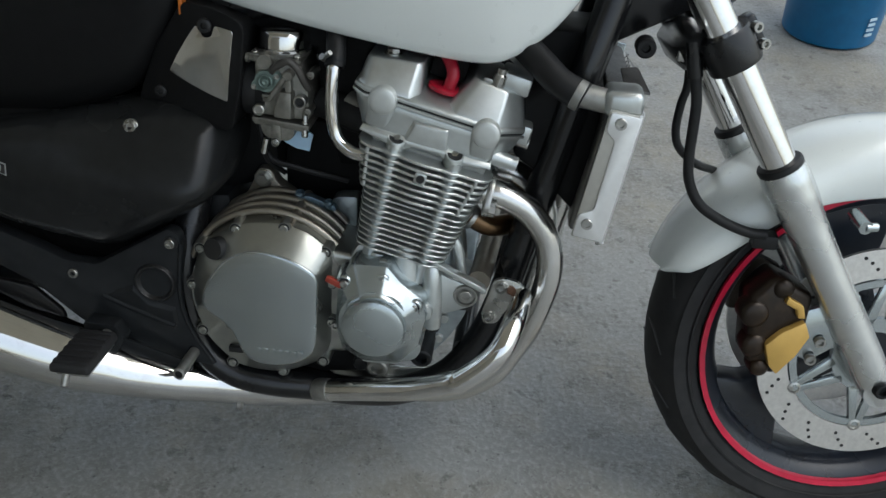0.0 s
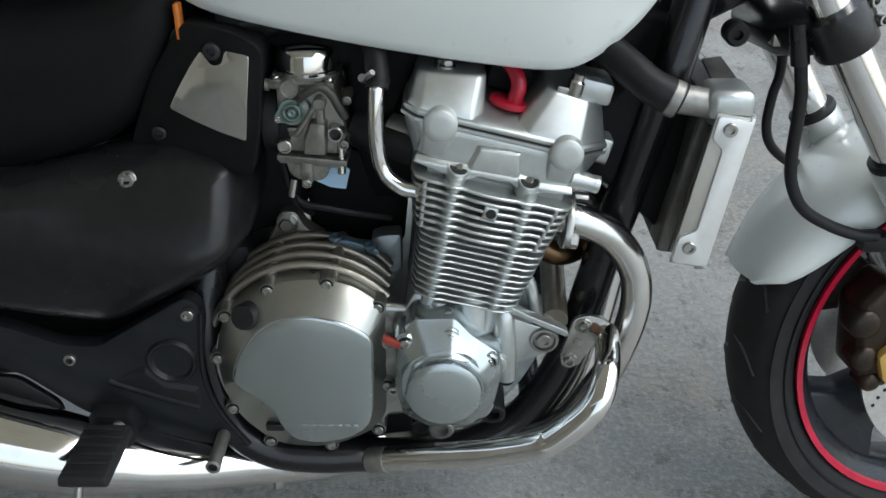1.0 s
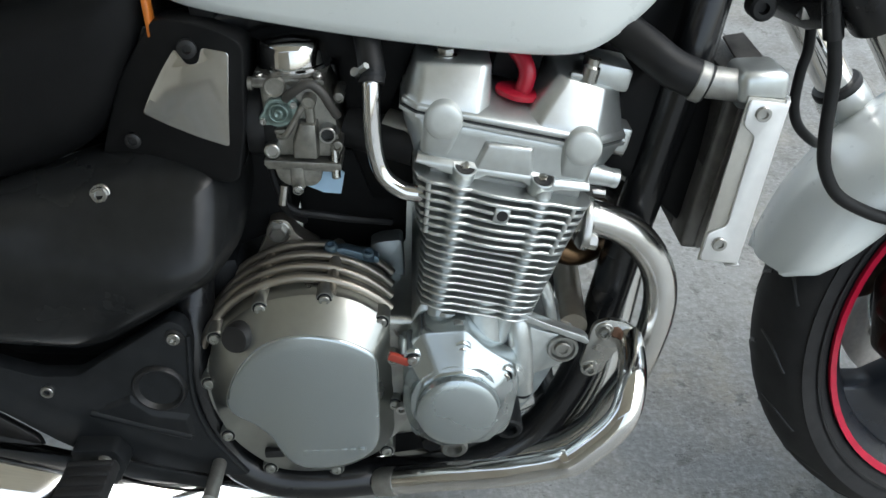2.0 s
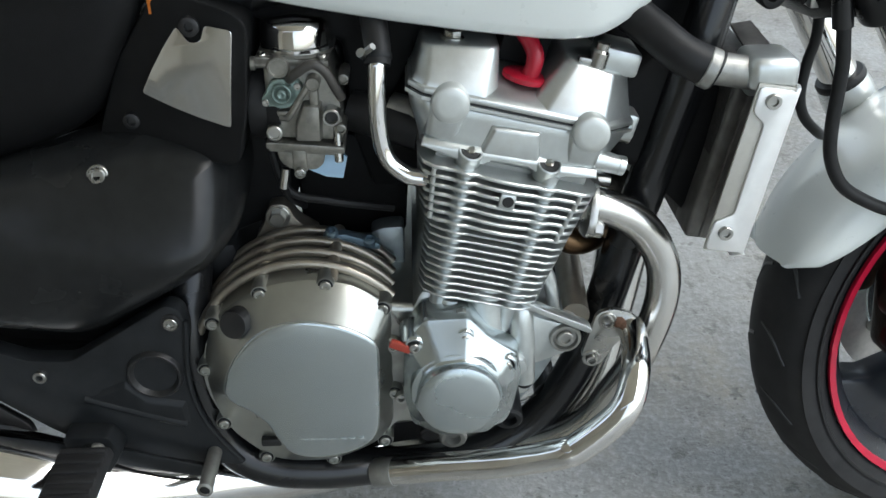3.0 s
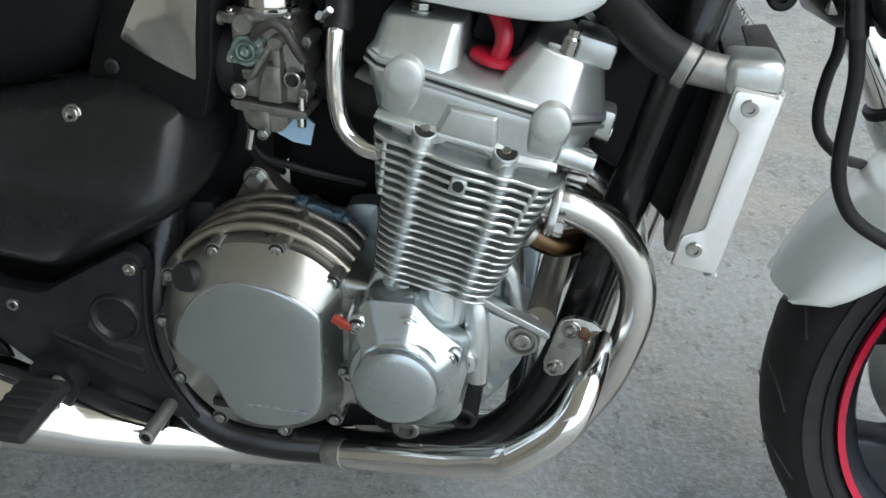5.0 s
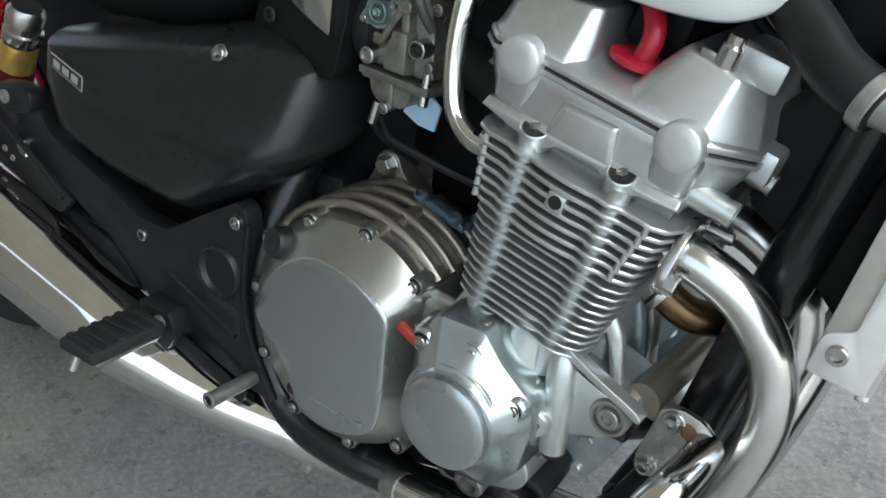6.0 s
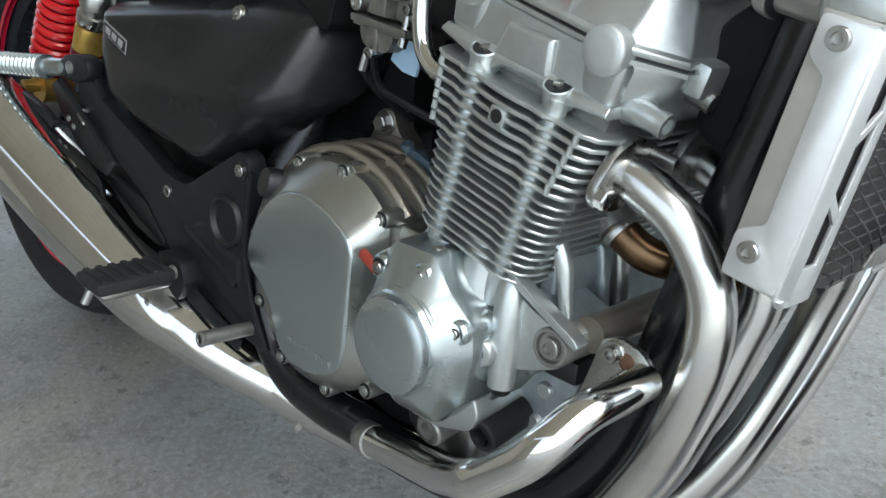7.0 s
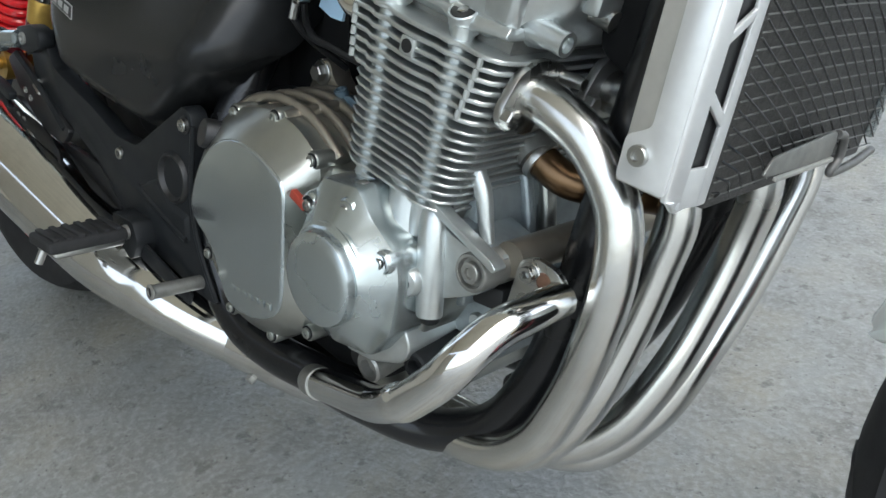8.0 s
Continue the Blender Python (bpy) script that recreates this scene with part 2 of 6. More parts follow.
def spline(points, steps=8):
    """Points along a smooth line through the given ones."""
    ps = [Vector(p) for p in points]
    ps = [2 * ps[0] - ps[1]] + ps + [2 * ps[-1] - ps[-2]]
    out = []
    for a, b, c, d in zip(ps, ps[1:], ps[2:], ps[3:]):
        for k in range(steps):
            t = k / steps
            out.append(0.5 * (2 * b + (c - a) * t + (2 * a - 5 * b + 4 * c - d) * t * t + (3 * b - a - 3 * c + d) * t ** 3))
    return out + [ps[-2]]


def tube(points, radius, steps=8, seg=18, flat=1.0, smooth=True, caps=True):
    """A round bar or pipe along points; radius is one number or one for each point."""
    line = spline(points, steps) if smooth else [Vector(p) for p in points]
    if isinstance(radius, (list, tuple)):
        k = [float(v) for v in np.interp(np.linspace(0, len(radius) - 1, len(line)), range(len(radius)), radius)]
    else:
        k = [radius] * len(line)
    loops, side = [], None
    for i, p in enumerate(line):
        ahead = (line[min(i + 1, len(line) - 1)] - line[max(i - 1, 0)]).normalized()
        if side is None:
            side = ahead.orthogonal().normalized()
        side = (side - ahead * side.dot(ahead)).normalized()
        other = ahead.cross(side)
        loops.append([p + k[i] * (math.cos(a) * side + flat * math.sin(a) * other) for a in (2 * math.pi * j / seg for j in range(seg))])
    return loft(loops, caps)


def lathe(profile, place, axis=(0, -1, 0), seg=32, caps=True):
    """A turned body: profile of (radius, height) along axis from place."""
    turn = Vector(axis).normalized().to_track_quat("Z", "Y").to_matrix().to_4x4()
    m = Matrix.Translation(place) @ turn
    loops = [[m @ Vector((r * math.cos(a), r * math.sin(a), h)) for a in (2 * math.pi * j / seg for j in range(seg))] for r, h in profile]
    return loft(loops, caps)


def joined(*bms):
    out = bmesh.new()
    for b in bms:
        me = bpy.data.meshes.new("tmp")
        b.to_mesh(me)
        b.free()
        out.from_mesh(me)
        bpy.data.meshes.remove(me)
    return out


def moved(bm, m):
    bm.transform(m)
    return bm


def rounded(poly, r=0.01, seg=4):
    """The outline poly with its corners rounded."""
    out = []
    n = len(poly)
    for i in range(n):
        a, b, c = Vector(poly[i - 1]), Vector(poly[i]), Vector(poly[(i + 1) % n])
        d0, d1 = (a - b), (c - b)
        k = min(r, d0.length * 0.45, d1.length * 0.45)
        p, q = b + d0.normalized() * k, b + d1.normalized() * k
        for j in range(seg + 1):
            t = j / seg
            out.append(tuple((1 - t) ** 2 * p + 2 * t * (1 - t) * b + t * t * q))
    return out


def drawn_in(poly, d):
    """The outline moved in by d along its normals."""
    out, n = [], len(poly)
    for i in range(n):
        t = Vector(poly[(i + 1) % n]) - Vector(poly[i - 1])
        out.append(tuple(Vector(poly[i]) + d * Vector((-t.y, t.x)).normalized()))
    return out


def bolt(place, parent, axis=(0, -1, 0), r=0.008, h=0.006, material=None, hexed=False, washer=0.0, name="bolt"):
    """A screw with a socket in its head, or a hexagon head."""
    prof = [(r, 0), (r, h * 0.8), (r * 0.9, h), (r * 0.55, h), (r * 0.5, h * 0.35), (0.0004, h * 0.3)]
    if hexed:
        prof = [(r, 0), (r, h * 0.85), (r * 0.85, h), (0.0004, h)]
    bm = lathe(prof, place, axis, seg=6 if hexed else 16)
    if washer:
        bm = joined(bm, lathe([(washer, -0.002), (washer, 0.0015), (washer * 0.92, 0.0022), (r * 0.9, 0.0022)], place, axis, 20))
    return part(name, bm, material or STEEL, parent, sharp=30)


# ---- structure ----
bm = bmesh.new()
bmesh.ops.create_grid(bm, x_segments=12, y_segments=12, size=60)
ground = part("ground", bm, CONCRETE, None)
tagged(ground, "rough worn grey concrete floor slab with pits and stains", "floor", kind="structure")

LEAN = 12.0
BIKE = pose(0, 0.055, 0, -LEAN, 0, 0)

bike = new("motorcycle")
bike.matrix_world = BIKE
tagged(bike, "white naked motorcycle with finned silver engine, leaning on its side stand", "motorcycle")

# ---- engine ----
# The cylinders lean forward: u runs forward along the fins, v up along the bores.
TILT_ENG = radians(14)
ENG = Matrix.Translation((0, 0, 0.5)) @ Matrix.Rotation(TILT_ENG, 4, "Y")


def eng(bm):
    return moved(bm, ENG)


def eng_at(u, y, v):
    return tuple(ENG @ Vector((u, y, v)))


def fin_outline(u0, u1, half, bumps, chamfer=0.016):
    """A cooling fin seen along the bores; bumps (middle, half width, depth) are its side bulges round the studs."""
    pts = [(u0 + chamfer, -half)]
    n = 22
    for i in range(1, n):
        u = u0 + chamfer + (u1 - u0 - 2 * chamfer) * i / n
        out = max(d * max(0.0, math.cos(0.5 * math.pi * min(abs(u - m) / w, 1))) ** 0.8 for m, w, d in bumps)
        pts.append((u, -half - out))
    pts += [(u1 - chamfer, -half), (u1 - chamfer * 0.35, -half + chamfer * 0.4), (u1, -half + chamfer * 1.3)]
    back = [(u1, half - chamfer), (u1 - chamfer, half), (u0 + chamfer, half), (u0, half - chamfer), (u0, -half + chamfer * 1.3), (u0 + chamfer * 0.3, -half + chamfer * 0.4)]
    return pts + back


def slab(outline, v0, v1, bevel=0.0008):
    return bevelled(loft([[(u, y, v0) for u, y in outline], [(u, y, v1) for u, y in outline]]), bevel, 1, 50)


# the core's darker grey paints in the shade between the fins
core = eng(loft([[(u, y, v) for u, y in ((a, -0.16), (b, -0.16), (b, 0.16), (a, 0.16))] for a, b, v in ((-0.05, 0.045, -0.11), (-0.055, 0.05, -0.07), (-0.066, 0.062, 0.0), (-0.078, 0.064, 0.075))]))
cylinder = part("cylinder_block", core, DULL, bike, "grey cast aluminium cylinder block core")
for i in range(10):
    v = -0.0695 + 0.0077 * i
    k = i / 9
    o = fin_outline(-0.063 - 0.009 * k, 0.054 + 0.011 * k, 0.1825, ((-0.039 - 0.003 * k, 0.0085, 0.002), (0.0275, 0.0085, 0.002)))
    part("cooling_fin", eng(slab(o, v - 0.0012, v + 0.0012, 0.0006)), CAST, cylinder)
for i in range(7):
    v = 0.0088 + 0.0084 * i
    k = i / 6
    o = fin_outline(-0.079 - 0.013 * k, 0.066 + 0.01 * k, 0.1825, ((-0.044 - 0.004 * k, 0.0095, 0.0045), (-0.008, 0.034, 0.0055), (0.029 - 0.003 * k, 0.0095, 0.0045)))
    part("cooling_fin", eng(slab(o, v - 0.0018, v + 0.0018, 0.0009)), CAST, cylinder)
for u, lean in ((-0.04, -0.008), (0.0275, 0.0)):
    part("stud_column", eng(tube([(u, -0.1695, -0.1), (u + 0.4 * lean, -0.17, -0.005), (u + 0.6 * lean, -0.1715, 0.01), (u + lean, -0.172, 0.07)], [0.0085, 0.0085, 0.0085, 0.0085], smooth=False, seg=16)), CAST, cylinder)
for i in range(6):
    for u in (-0.0705 - 0.0012 * i, 0.049 + 0.0016 * i):
        part("fin_peg", eng(tube([(u, -0.1815, 0.0096 + 0.0084 * i), (u, -0.1815, 0.0164 + 0.0084 * i)], 0.0024, smooth=False, seg=8)), CAST, cylinder)
part("vent_boss", eng(block(-0.0145, 0.0005, -0.1895, -0.17, 0.0355, 0.0495, 0.002)), CAST, cylinder, "square drain boss with a dark hole")
part("vent_hole", eng(lathe([(0.0052, -0.002), (0.0052, 0.0006), (0.0003, 0.0006)], (-0.0065, -0.1895, 0.0428), seg=16)), BLACK, cylinder)

# cylinder head
def oct_ring(u0, u1, half, v, front=0.03, rear=0.014):
    """A block seen along the bores, its corners cut off, more at the front."""
    return [(u0 + rear, -half, v), (u1 - front, -half, v), (u1, -half + front, v), (u1, half - front, v), (u1 - front, half, v), (u0 + rear, half, v), (u0, half - rear, v), (u0, -half + rear, v)]


head = part("cylinder_head", eng(bevelled(loft([oct_ring(-0.086, 0.072, 0.165, 0.066), oct_ring(-0.093, 0.076, 0.1695, 0.073), oct_ring(-0.099, 0.083, 0.169, 0.086), oct_ring(-0.108, 0.09, 0.168, 0.102), oct_ring(-0.112, 0.093, 0.168, 0.113)]), 0.0035, 2, 18)), CAST, bike, "silver cast cylinder head")
lip = [(-0.093, 0.0715), (-0.076, 0.0685), (-0.058, 0.0655), (-0.048, 0.063), (-0.036, 0.065), (-0.027, 0.071), (0.004, 0.0725), (0.013, 0.068), (0.021, 0.0645), (0.031, 0.066), (0.042, 0.07), (0.069, 0.0735), (0.067, 0.082), (0.035, 0.08), (0.012, 0.083), (-0.03, 0.0815), (-0.055, 0.08), (-0.091, 0.08)]
part("lower_lip", eng(bevelled(loft([[(u, y, v) for u, v in lip] for y in (-0.15, -0.1705)] + [[(u, -0.1745, v + (0.002 if v < 0.075 else -0.005)) for u, v in lip]]), 0.0014, 2, 20)), CAST, head, "scalloped lower lip of the head")
panel = [(-0.041, 0.0745), (0.0145, 0.0775), (0.0085, 0.1055), (-0.0345, 0.1025)]
part("cover_panel", eng(bevelled(loft([[(u, -0.166, v) for u, v in panel], [(u, -0.171, v) for u, v in panel], [(u * 0.86 - 0.0015, -0.1738, 0.09 + 0.84 * (v - 0.09)) for u, v in panel]]), 0.0016, 3)), CAST, head, "raised panel on the head's side")
for u in (-0.0755, 0.0505):
    part("plug_tower", eng(bevelled(loft([[(u - 0.0175, -0.16, 0.078), (u + 0.0175, -0.16, 0.078), (u + 0.019, -0.16, 0.112), (u - 0.019, -0.16, 0.112)], [(u - 0.012, -0.1692, 0.08), (u + 0.012, -0.1692, 0.08), (u + 0.0162, -0.1722, 0.1125), (u - 0.0162, -0.1722, 0.1125)]]), 0.004, 3)), CAST, head)
part("flange_lip", eng(loft([oct_ring(-0.1145, 0.0955, 0.171, 0.113), oct_ring(-0.1145, 0.0955, 0.171, 0.1163)])), CAST, head)
part("gasket", eng(loft([oct_ring(-0.112, 0.093, 0.1685, 0.1163), oct_ring(-0.112, 0.093, 0.1685, 0.1188)])), BLACK, head, "black rubber gasket")
for u, v in ((-0.0475, 0.0795), (0.0235, 0.082)):
    way = (0, -0.46, 0.89)
    part("bolt_well", eng(lathe([(0.0118, -0.016), (0.0113, 0.0), (0.0105, 0.0008), (0.0098, 0.0006), (0.0092, -0.004), (0.0003, -0.004)], (u, -0.1726, v - 0.0026), way, 24)), CAST, head)
    part("well_shade", eng(lathe([(0.0091, 0), (0.0091, 0.0006), (0.0003, 0.0006)], (u, -0.1724, v - 0.0028), way, 20)), BLACK, head)
    bolt(eng_at(u, -0.1726, v - 0.0025), head, way, 0.0045, 0.0018, hexed=True)

# cam cover with two ridges
cover = part("cam_cover", eng(bevelled(loft([oct_ring(-0.114, 0.0945, 0.171, 0.1188), oct_ring(-0.114, 0.0945, 0.171, 0.1235), oct_ring(-0.109, 0.089, 0.165, 0.127), oct_ring(-0.104, 0.084, 0.14, 0.135)]), 0.0012)), CAST, bike, "silver cast cam cover with two ridges")


def ridge(b0, b1, t0, t1, front, rear, v0, v1):
    """A cam ridge with sloping ends, along the whole cover."""
    return eng(bevelled(loft([oct_ring(b0, b1, 0.1695, 0.1235, front, rear), oct_ring(b0 + 0.0015, b1 - 0.0015, 0.1655, 0.13, front, rear), [(u, y, v0 + (v1 - v0) * (u - t0) / (t1 - t0)) for u, y, v in oct_ring(t0, t1, 0.149, 0, front * 0.55, rear * 0.7)]]), 0.003, 2, 14))


part("ridge", ridge(-0.112, -0.034, -0.109, -0.042, 0.012, 0.012, 0.153, 0.165), CAST, cover)
part("ridge", ridge(-0.004, 0.0915, 0.018, 0.077, 0.03, 0.012, 0.167, 0.163), CAST, cover)
for u in (-0.0755, 0.0505):
    part("cam_end_plug", eng(lathe([(0.0172, -0.03), (0.0168, 0.001), (0.0164, 0.0035), (0.015, 0.0048), (0.009, 0.0054), (0.0003, 0.0056)], (u, -0.1745, 0.1155), seg=36)), FROSTED, cover, "round matt aluminium cam end plug")
for u, y in ((-0.082, -0.125), (0.052, -0.125), (-0.082, 0.12), (0.052, 0.12)):
    bolt(eng_at(u, y, 0.158 if u < 0 else 0.165), cover, eng_at(0, 0, 1.0 - 0.5 / 0.97), 0.008, 0.008, STEEL, True, 0.011)
part("coil_cap", eng(block(0.048, 0.084, -0.14, -0.09, 0.16, 0.183, 0.004)), CAST, cover, "boxed fitting on the cam cover")
part("fitting", eng(joined(lathe([(0.008, 0), (0.008, 0.014), (0.006, 0.016), (0.006, 0.022), (0.0003, 0.022)], (0.046, -0.14, 0.164), (0, 0, 1), 14), block(0.028, 0.046, -0.144, -0.136, 0.165, 0.171, 0.002))), STEEL, cover)

# red breather hose with its flange
part("breather_flange", eng(lathe([(0.02, 0), (0.02, 0.004), (0.018, 0.0055), (0.009, 0.0055)], (-0.012, -0.132, 0.1375), (0, 0, 1), 28)), RED, bike, "red hose flange in the valley of the cam cover")
part("breather_hose", tube([eng_at(-0.008, -0.134, 0.139), eng_at(-0.007, -0.133, 0.157), eng_at(-0.013, -0.127, 0.168), eng_at(-0.028, -0.115, 0.181), eng_at(-0.05, -0.08, 0.2)], 0.0078), RED, bike, "red silicone breather hose")

part("lead_cover", eng(block(-0.036, 0.008, -0.108, 0.1, 0.142, 0.2, 0.004)), BLACK_MATT, bike, "black cover over the ignition leads")

# ports and fittings on the front of the head
plug = part("head_plug", joined(tube([(0.07, -0.146, 0.567), (0.1, -0.146, 0.559), (0.11, -0.146, 0.556)], [0.0115, 0.0095, 0.0085], smooth=False), lathe([(0.0092, 0), (0.0092, 0.006), (0.006, 0.006), (0.0055, -0.004), (0.0003, -0.004)], (0.109, -0.146, 0.5565), (0.96, 0, -0.28), 18)), CAST, bike, "tubular boss with a socket plug on the head")
part("front_boss", eng(block(0.086, 0.104, -0.13, -0.06, 0.1, 0.125, 0.004)), CAST, head)
part("front_boss", eng(tube([(0.08, -0.11, 0.1), (0.106, -0.11, 0.098)], 0.008, smooth=False)), STEEL, head)
part("front_boss", eng(tube([(0.08, -0.05, 0.085), (0.11, -0.05, 0.085)], 0.011, smooth=False)), DARK_METAL, head)

# chrome water pipe at the back of the head
part("water_pipe", tube([(-0.106, -0.14, 0.678), (-0.107, -0.155, 0.655), (-0.108, -0.16, 0.612), (-0.102, -0.162, 0.578), (-0.085, -0.166, 0.562), (-0.066, -0.168, 0.558)], 0.008, 8), CHROME, bike, "bent chrome water pipe beside the cylinders")
part("pipe_hose", tube([(-0.1065, -0.1535, 0.659), (-0.106, -0.145, 0.672), (-0.11, -0.122, 0.7), (-0.112, -0.1, 0.73)], [0.0115, 0.0118, 0.0118, 0.0118]), HOSE, bike, "black rubber hose over the chrome pipe")
part("hose_band", lathe([(0.0121, -0.003), (0.0126, -0.002), (0.0126, 0.002), (0.0121, 0.003)], (-0.1062, -0.149, 0.6655), (0, 0.5, 0.85), 20), DARK_METAL, bike)
part("hose_clip", joined(tube([(-0.117, -0.153, 0.668), (-0.12, -0.158, 0.672)], 0.0042, smooth=False, seg=8), tube([(-0.115, -0.156, 0.672), (-0.109, -0.161, 0.678)], 0.0032, smooth=False, seg=6)), STEEL, bike)
part("intake_port", tube([(-0.05, -0.12, 0.585), (-0.08, -0.112, 0.594), (-0.1, -0.106, 0.6)], [0.024, 0.019, 0.018]), DULL, bike, "cast intake port")
part("inlet_neck", tube([(-0.135, -0.1, 0.6), (-0.07, -0.12, 0.585)], 0.02, smooth=False), HOSE, bike)
part("intake_baffle", prism([(-0.16, 0.745), (-0.05, 0.73), (-0.05, 0.6), (-0.075, 0.5), (-0.12, 0.5), (-0.15, 0.6)], -0.06, -0.045, 0.004), BLACK_MATT, bike, "black heat baffle behind the intake")

# crankcase
case_poly = [(-0.105, 0.425), (-0.02, 0.415), (0.025, 0.41), (0.03, 0.375), (0.025, 0.33), (0.008, 0.305), (-0.022, 0.285), (-0.06, 0.278), (-0.11, 0.272), (-0.22, 0.27), (-0.265, 0.30), (-0.275, 0.38), (-0.24, 0.435), (-0.18, 0.45)]
crank = part("crankcase", prism(case_poly, -0.168, 0.168, 0.008, 3), CASE, bike, "polished silver crankcase")
part("upper_step", eng(bevelled(loft([[(u, y, -0.078) for u, y in ((-0.058, -0.165), (0.05, -0.165), (0.05, 0.165), (-0.058, 0.165))], [(u, y, -0.125) for u, y in ((-0.07, -0.172), (0.045, -0.172), (0.045, 0.172), (-0.07, 0.172))]]), 0.006)), CAST, crank)
part("stud_column", tube([(-0.013, -0.158, 0.445), (-0.0115, -0.163, 0.405), (-0.01, -0.168, 0.37), (-0.008, -0.168, 0.34)], [0.018, 0.0195, 0.0195, 0.018], seg=24), CAST, crank)
part("stud_column", eng(tube([(-0.03, -0.168, -0.078), (-0.03, -0.172, -0.1)], 0.012, smooth=False)), CAST, crank)
part("oil_gallery", tube([(0.016, -0.155, 0.43), (0.021, -0.167, 0.41), (0.024, -0.172, 0.375), (0.026, -0.174, 0.333)], [0.011, 0.0125, 0.0125, 0.0108]), CAST, crank)
part("gallery_cap", lathe([(0.0085, -0.004), (0.0085, 0.004), (0.007, 0.006), (0.0003, 0.006)], (0.0262, -0.174, 0.333), (0.04, 0, -1), 16), DARK_METAL, crank)
part("gallery_ball", lathe([(0.0125, -0.03), (0.013, 0.0), (0.0125, 0.004), (0.0105, 0.007), (0.0055, 0.0075), (0.005, 0.003), (0.0003, 0.003)], (0.014, -0.186, 0.362), (0.15, -1, 0), 20), CAST, crank)
part("mount_box", block(0.04, 0.072, -0.14, -0.11, 0.34, 0.36, 0.003), BLACK, crank)
part("lower_case", prism(rounded([(-0.06, 0.3), (0.068, 0.35), (0.064, 0.325), (0.047, 0.292), (0.025, 0.262), (-0.005, 0.246), (-0.06, 0.242), (-0.14, 0.25), (-0.14, 0.29)], 0.008, 3), -0.125, 0.13, 0.005, 3), LOWER, crank, "grey lower crankcase half")
for x, z, r in ((0.036, 0.318, 0.0075), (0.03, 0.286, 0.007)):
    part("case_boss", lathe([(r, -0.02), (r, 0.003), (r * 0.8, 0.005), (0.0003, 0.005)], (x, -0.125, z), seg=18), CAST, crank)
part("case_foot", prism(rounded([(-0.07, 0.298), (0.006, 0.318), (0.014, 0.3), (0.006, 0.284), (-0.03, 0.272), (-0.066, 0.272)], 0.007, 3), -0.182, -0.12, 0.005, 3), CAST, crank)
# solid black block puts the recess's darkness under the engine into colour
part("dark_recess", prism([(-0.27, 0.29), (-0.13, 0.285), (-0.06, 0.25), (-0.06, 0.225), (-0.13, 0.215), (-0.24, 0.235)], -0.135, 0.1, 0.006), BLACK_MATT, crank, "matt black block for the dark recess under the engine")
sump = part("sump", prism([(-0.13, 0.232), (-0.04, 0.24), (-0.045, 0.195), (-0.06, 0.18), (-0.11, 0.18), (-0.13, 0.2)], -0.11, 0.12, 0.01, 3), CASE, bike, "silver oil sump")
part("oil_filter", lathe([(0.0003, 0.05), (0.03, 0.05), (0.038, 0.045), (0.04, 0.03), (0.04, -0.03)], (0.02, 0.06, 0.3), (0.8, 0, -0.6), 28), CASE, sump)
for x, z, m in ((-0.046, 0.258, DULL), (0.0125, 0.281, DARK_METAL)):
    part("plug", lathe([(0.0145, -0.06), (0.0145, 0.008), (0.0125, 0.01), (0.0085, 0.01), (0.0075, 0.002), (0.0003, 0.002)], (x, -0.164, z), (0, -1, -0.15), 20), m, crank)
part("plug", lathe([(0.011, -0.03), (0.011, 0.012), (0.009, 0.014), (0.0003, 0.014)], (-0.07, -0.15, 0.256), (0, -1, -0.15), 18), BLACK, crank)

part("rear_casting", prism(rounded([(-0.126, 0.460), (-0.113, 0.465), (-0.091, 0.466), (-0.091, 0.404), (-0.103, 0.412), (-0.113, 0.405), (-0.121, 0.433)], 0.004, 2), -0.086, -0.06, 0.004), LOWER, crank, "pale blue-grey casting behind the cylinders")

# front engine mount
mount_poly = rounded([(-0.005, 0.418), (0.022, 0.414), (0.042, 0.404), (0.072, 0.394), (0.082, 0.381), (0.076, 0.367), (0.055, 0.357), (0.034, 0.349), (-0.005, 0.34)], 0.007, 3)
mount = part("engine_mount", bevelled(loft([[(x, y, z) for x, z in mount_poly] for y in (-0.17, -0.152)]), 0.003), CAST, bike, "triangular cast engine mount")
part("mount_rib", prism(rounded([(0.02, 0.436), (0.03, 0.425), (0.05, 0.4145), (0.086, 0.398), (0.092, 0.392), (0.089, 0.3885), (0.05, 0.408), (0.028, 0.4185), (0.016, 0.43)], 0.003, 3), -0.176, -0.163, 0.0025, 3), CAST, mount)
part("mount_web", prism([(0.03, 0.412), (0.08, 0.392), (0.075, 0.375), (0.035, 0.36)], -0.152, -0.1, 0.003), LOWER, mount)
part("mount_eye", lathe([(0.0158, -0.05), (0.0158, 0.001), (0.0148, 0.0028), (0.0125, 0.0028), (0.0112, -0.001), (0.0003, -0.001)], (0.066, -0.1715, 0.3815), seg=28), DULL, mount, "stained steel mounting bush")
bolt((0.066, -0.1715, 0.3815), mount, r=0.0085, h=0.004, material=DULL, name="mount_bolt")
part("front_wall", bevelled(loft([[(x, y, z) for x, z in ((0.02, 0.46), (0.036, 0.455), (0.044, 0.42), (0.042, 0.36), (0.03, 0.33), (0.01, 0.33))] for y in (-0.142, 0.14)]), 0.006, 3), LOWER, mount, "blue-grey cast front wall of the crankcase")
part("case_web", tube([(0.028, -0.147, 0.482), (0.036, -0.147, 0.462), (0.05, -0.147, 0.438), (0.056, -0.147, 0.41), (0.06, -0.147, 0.392)], [0.0075, 0.0075, 0.007, 0.006, 0.005], seg=10), CAST, mount)
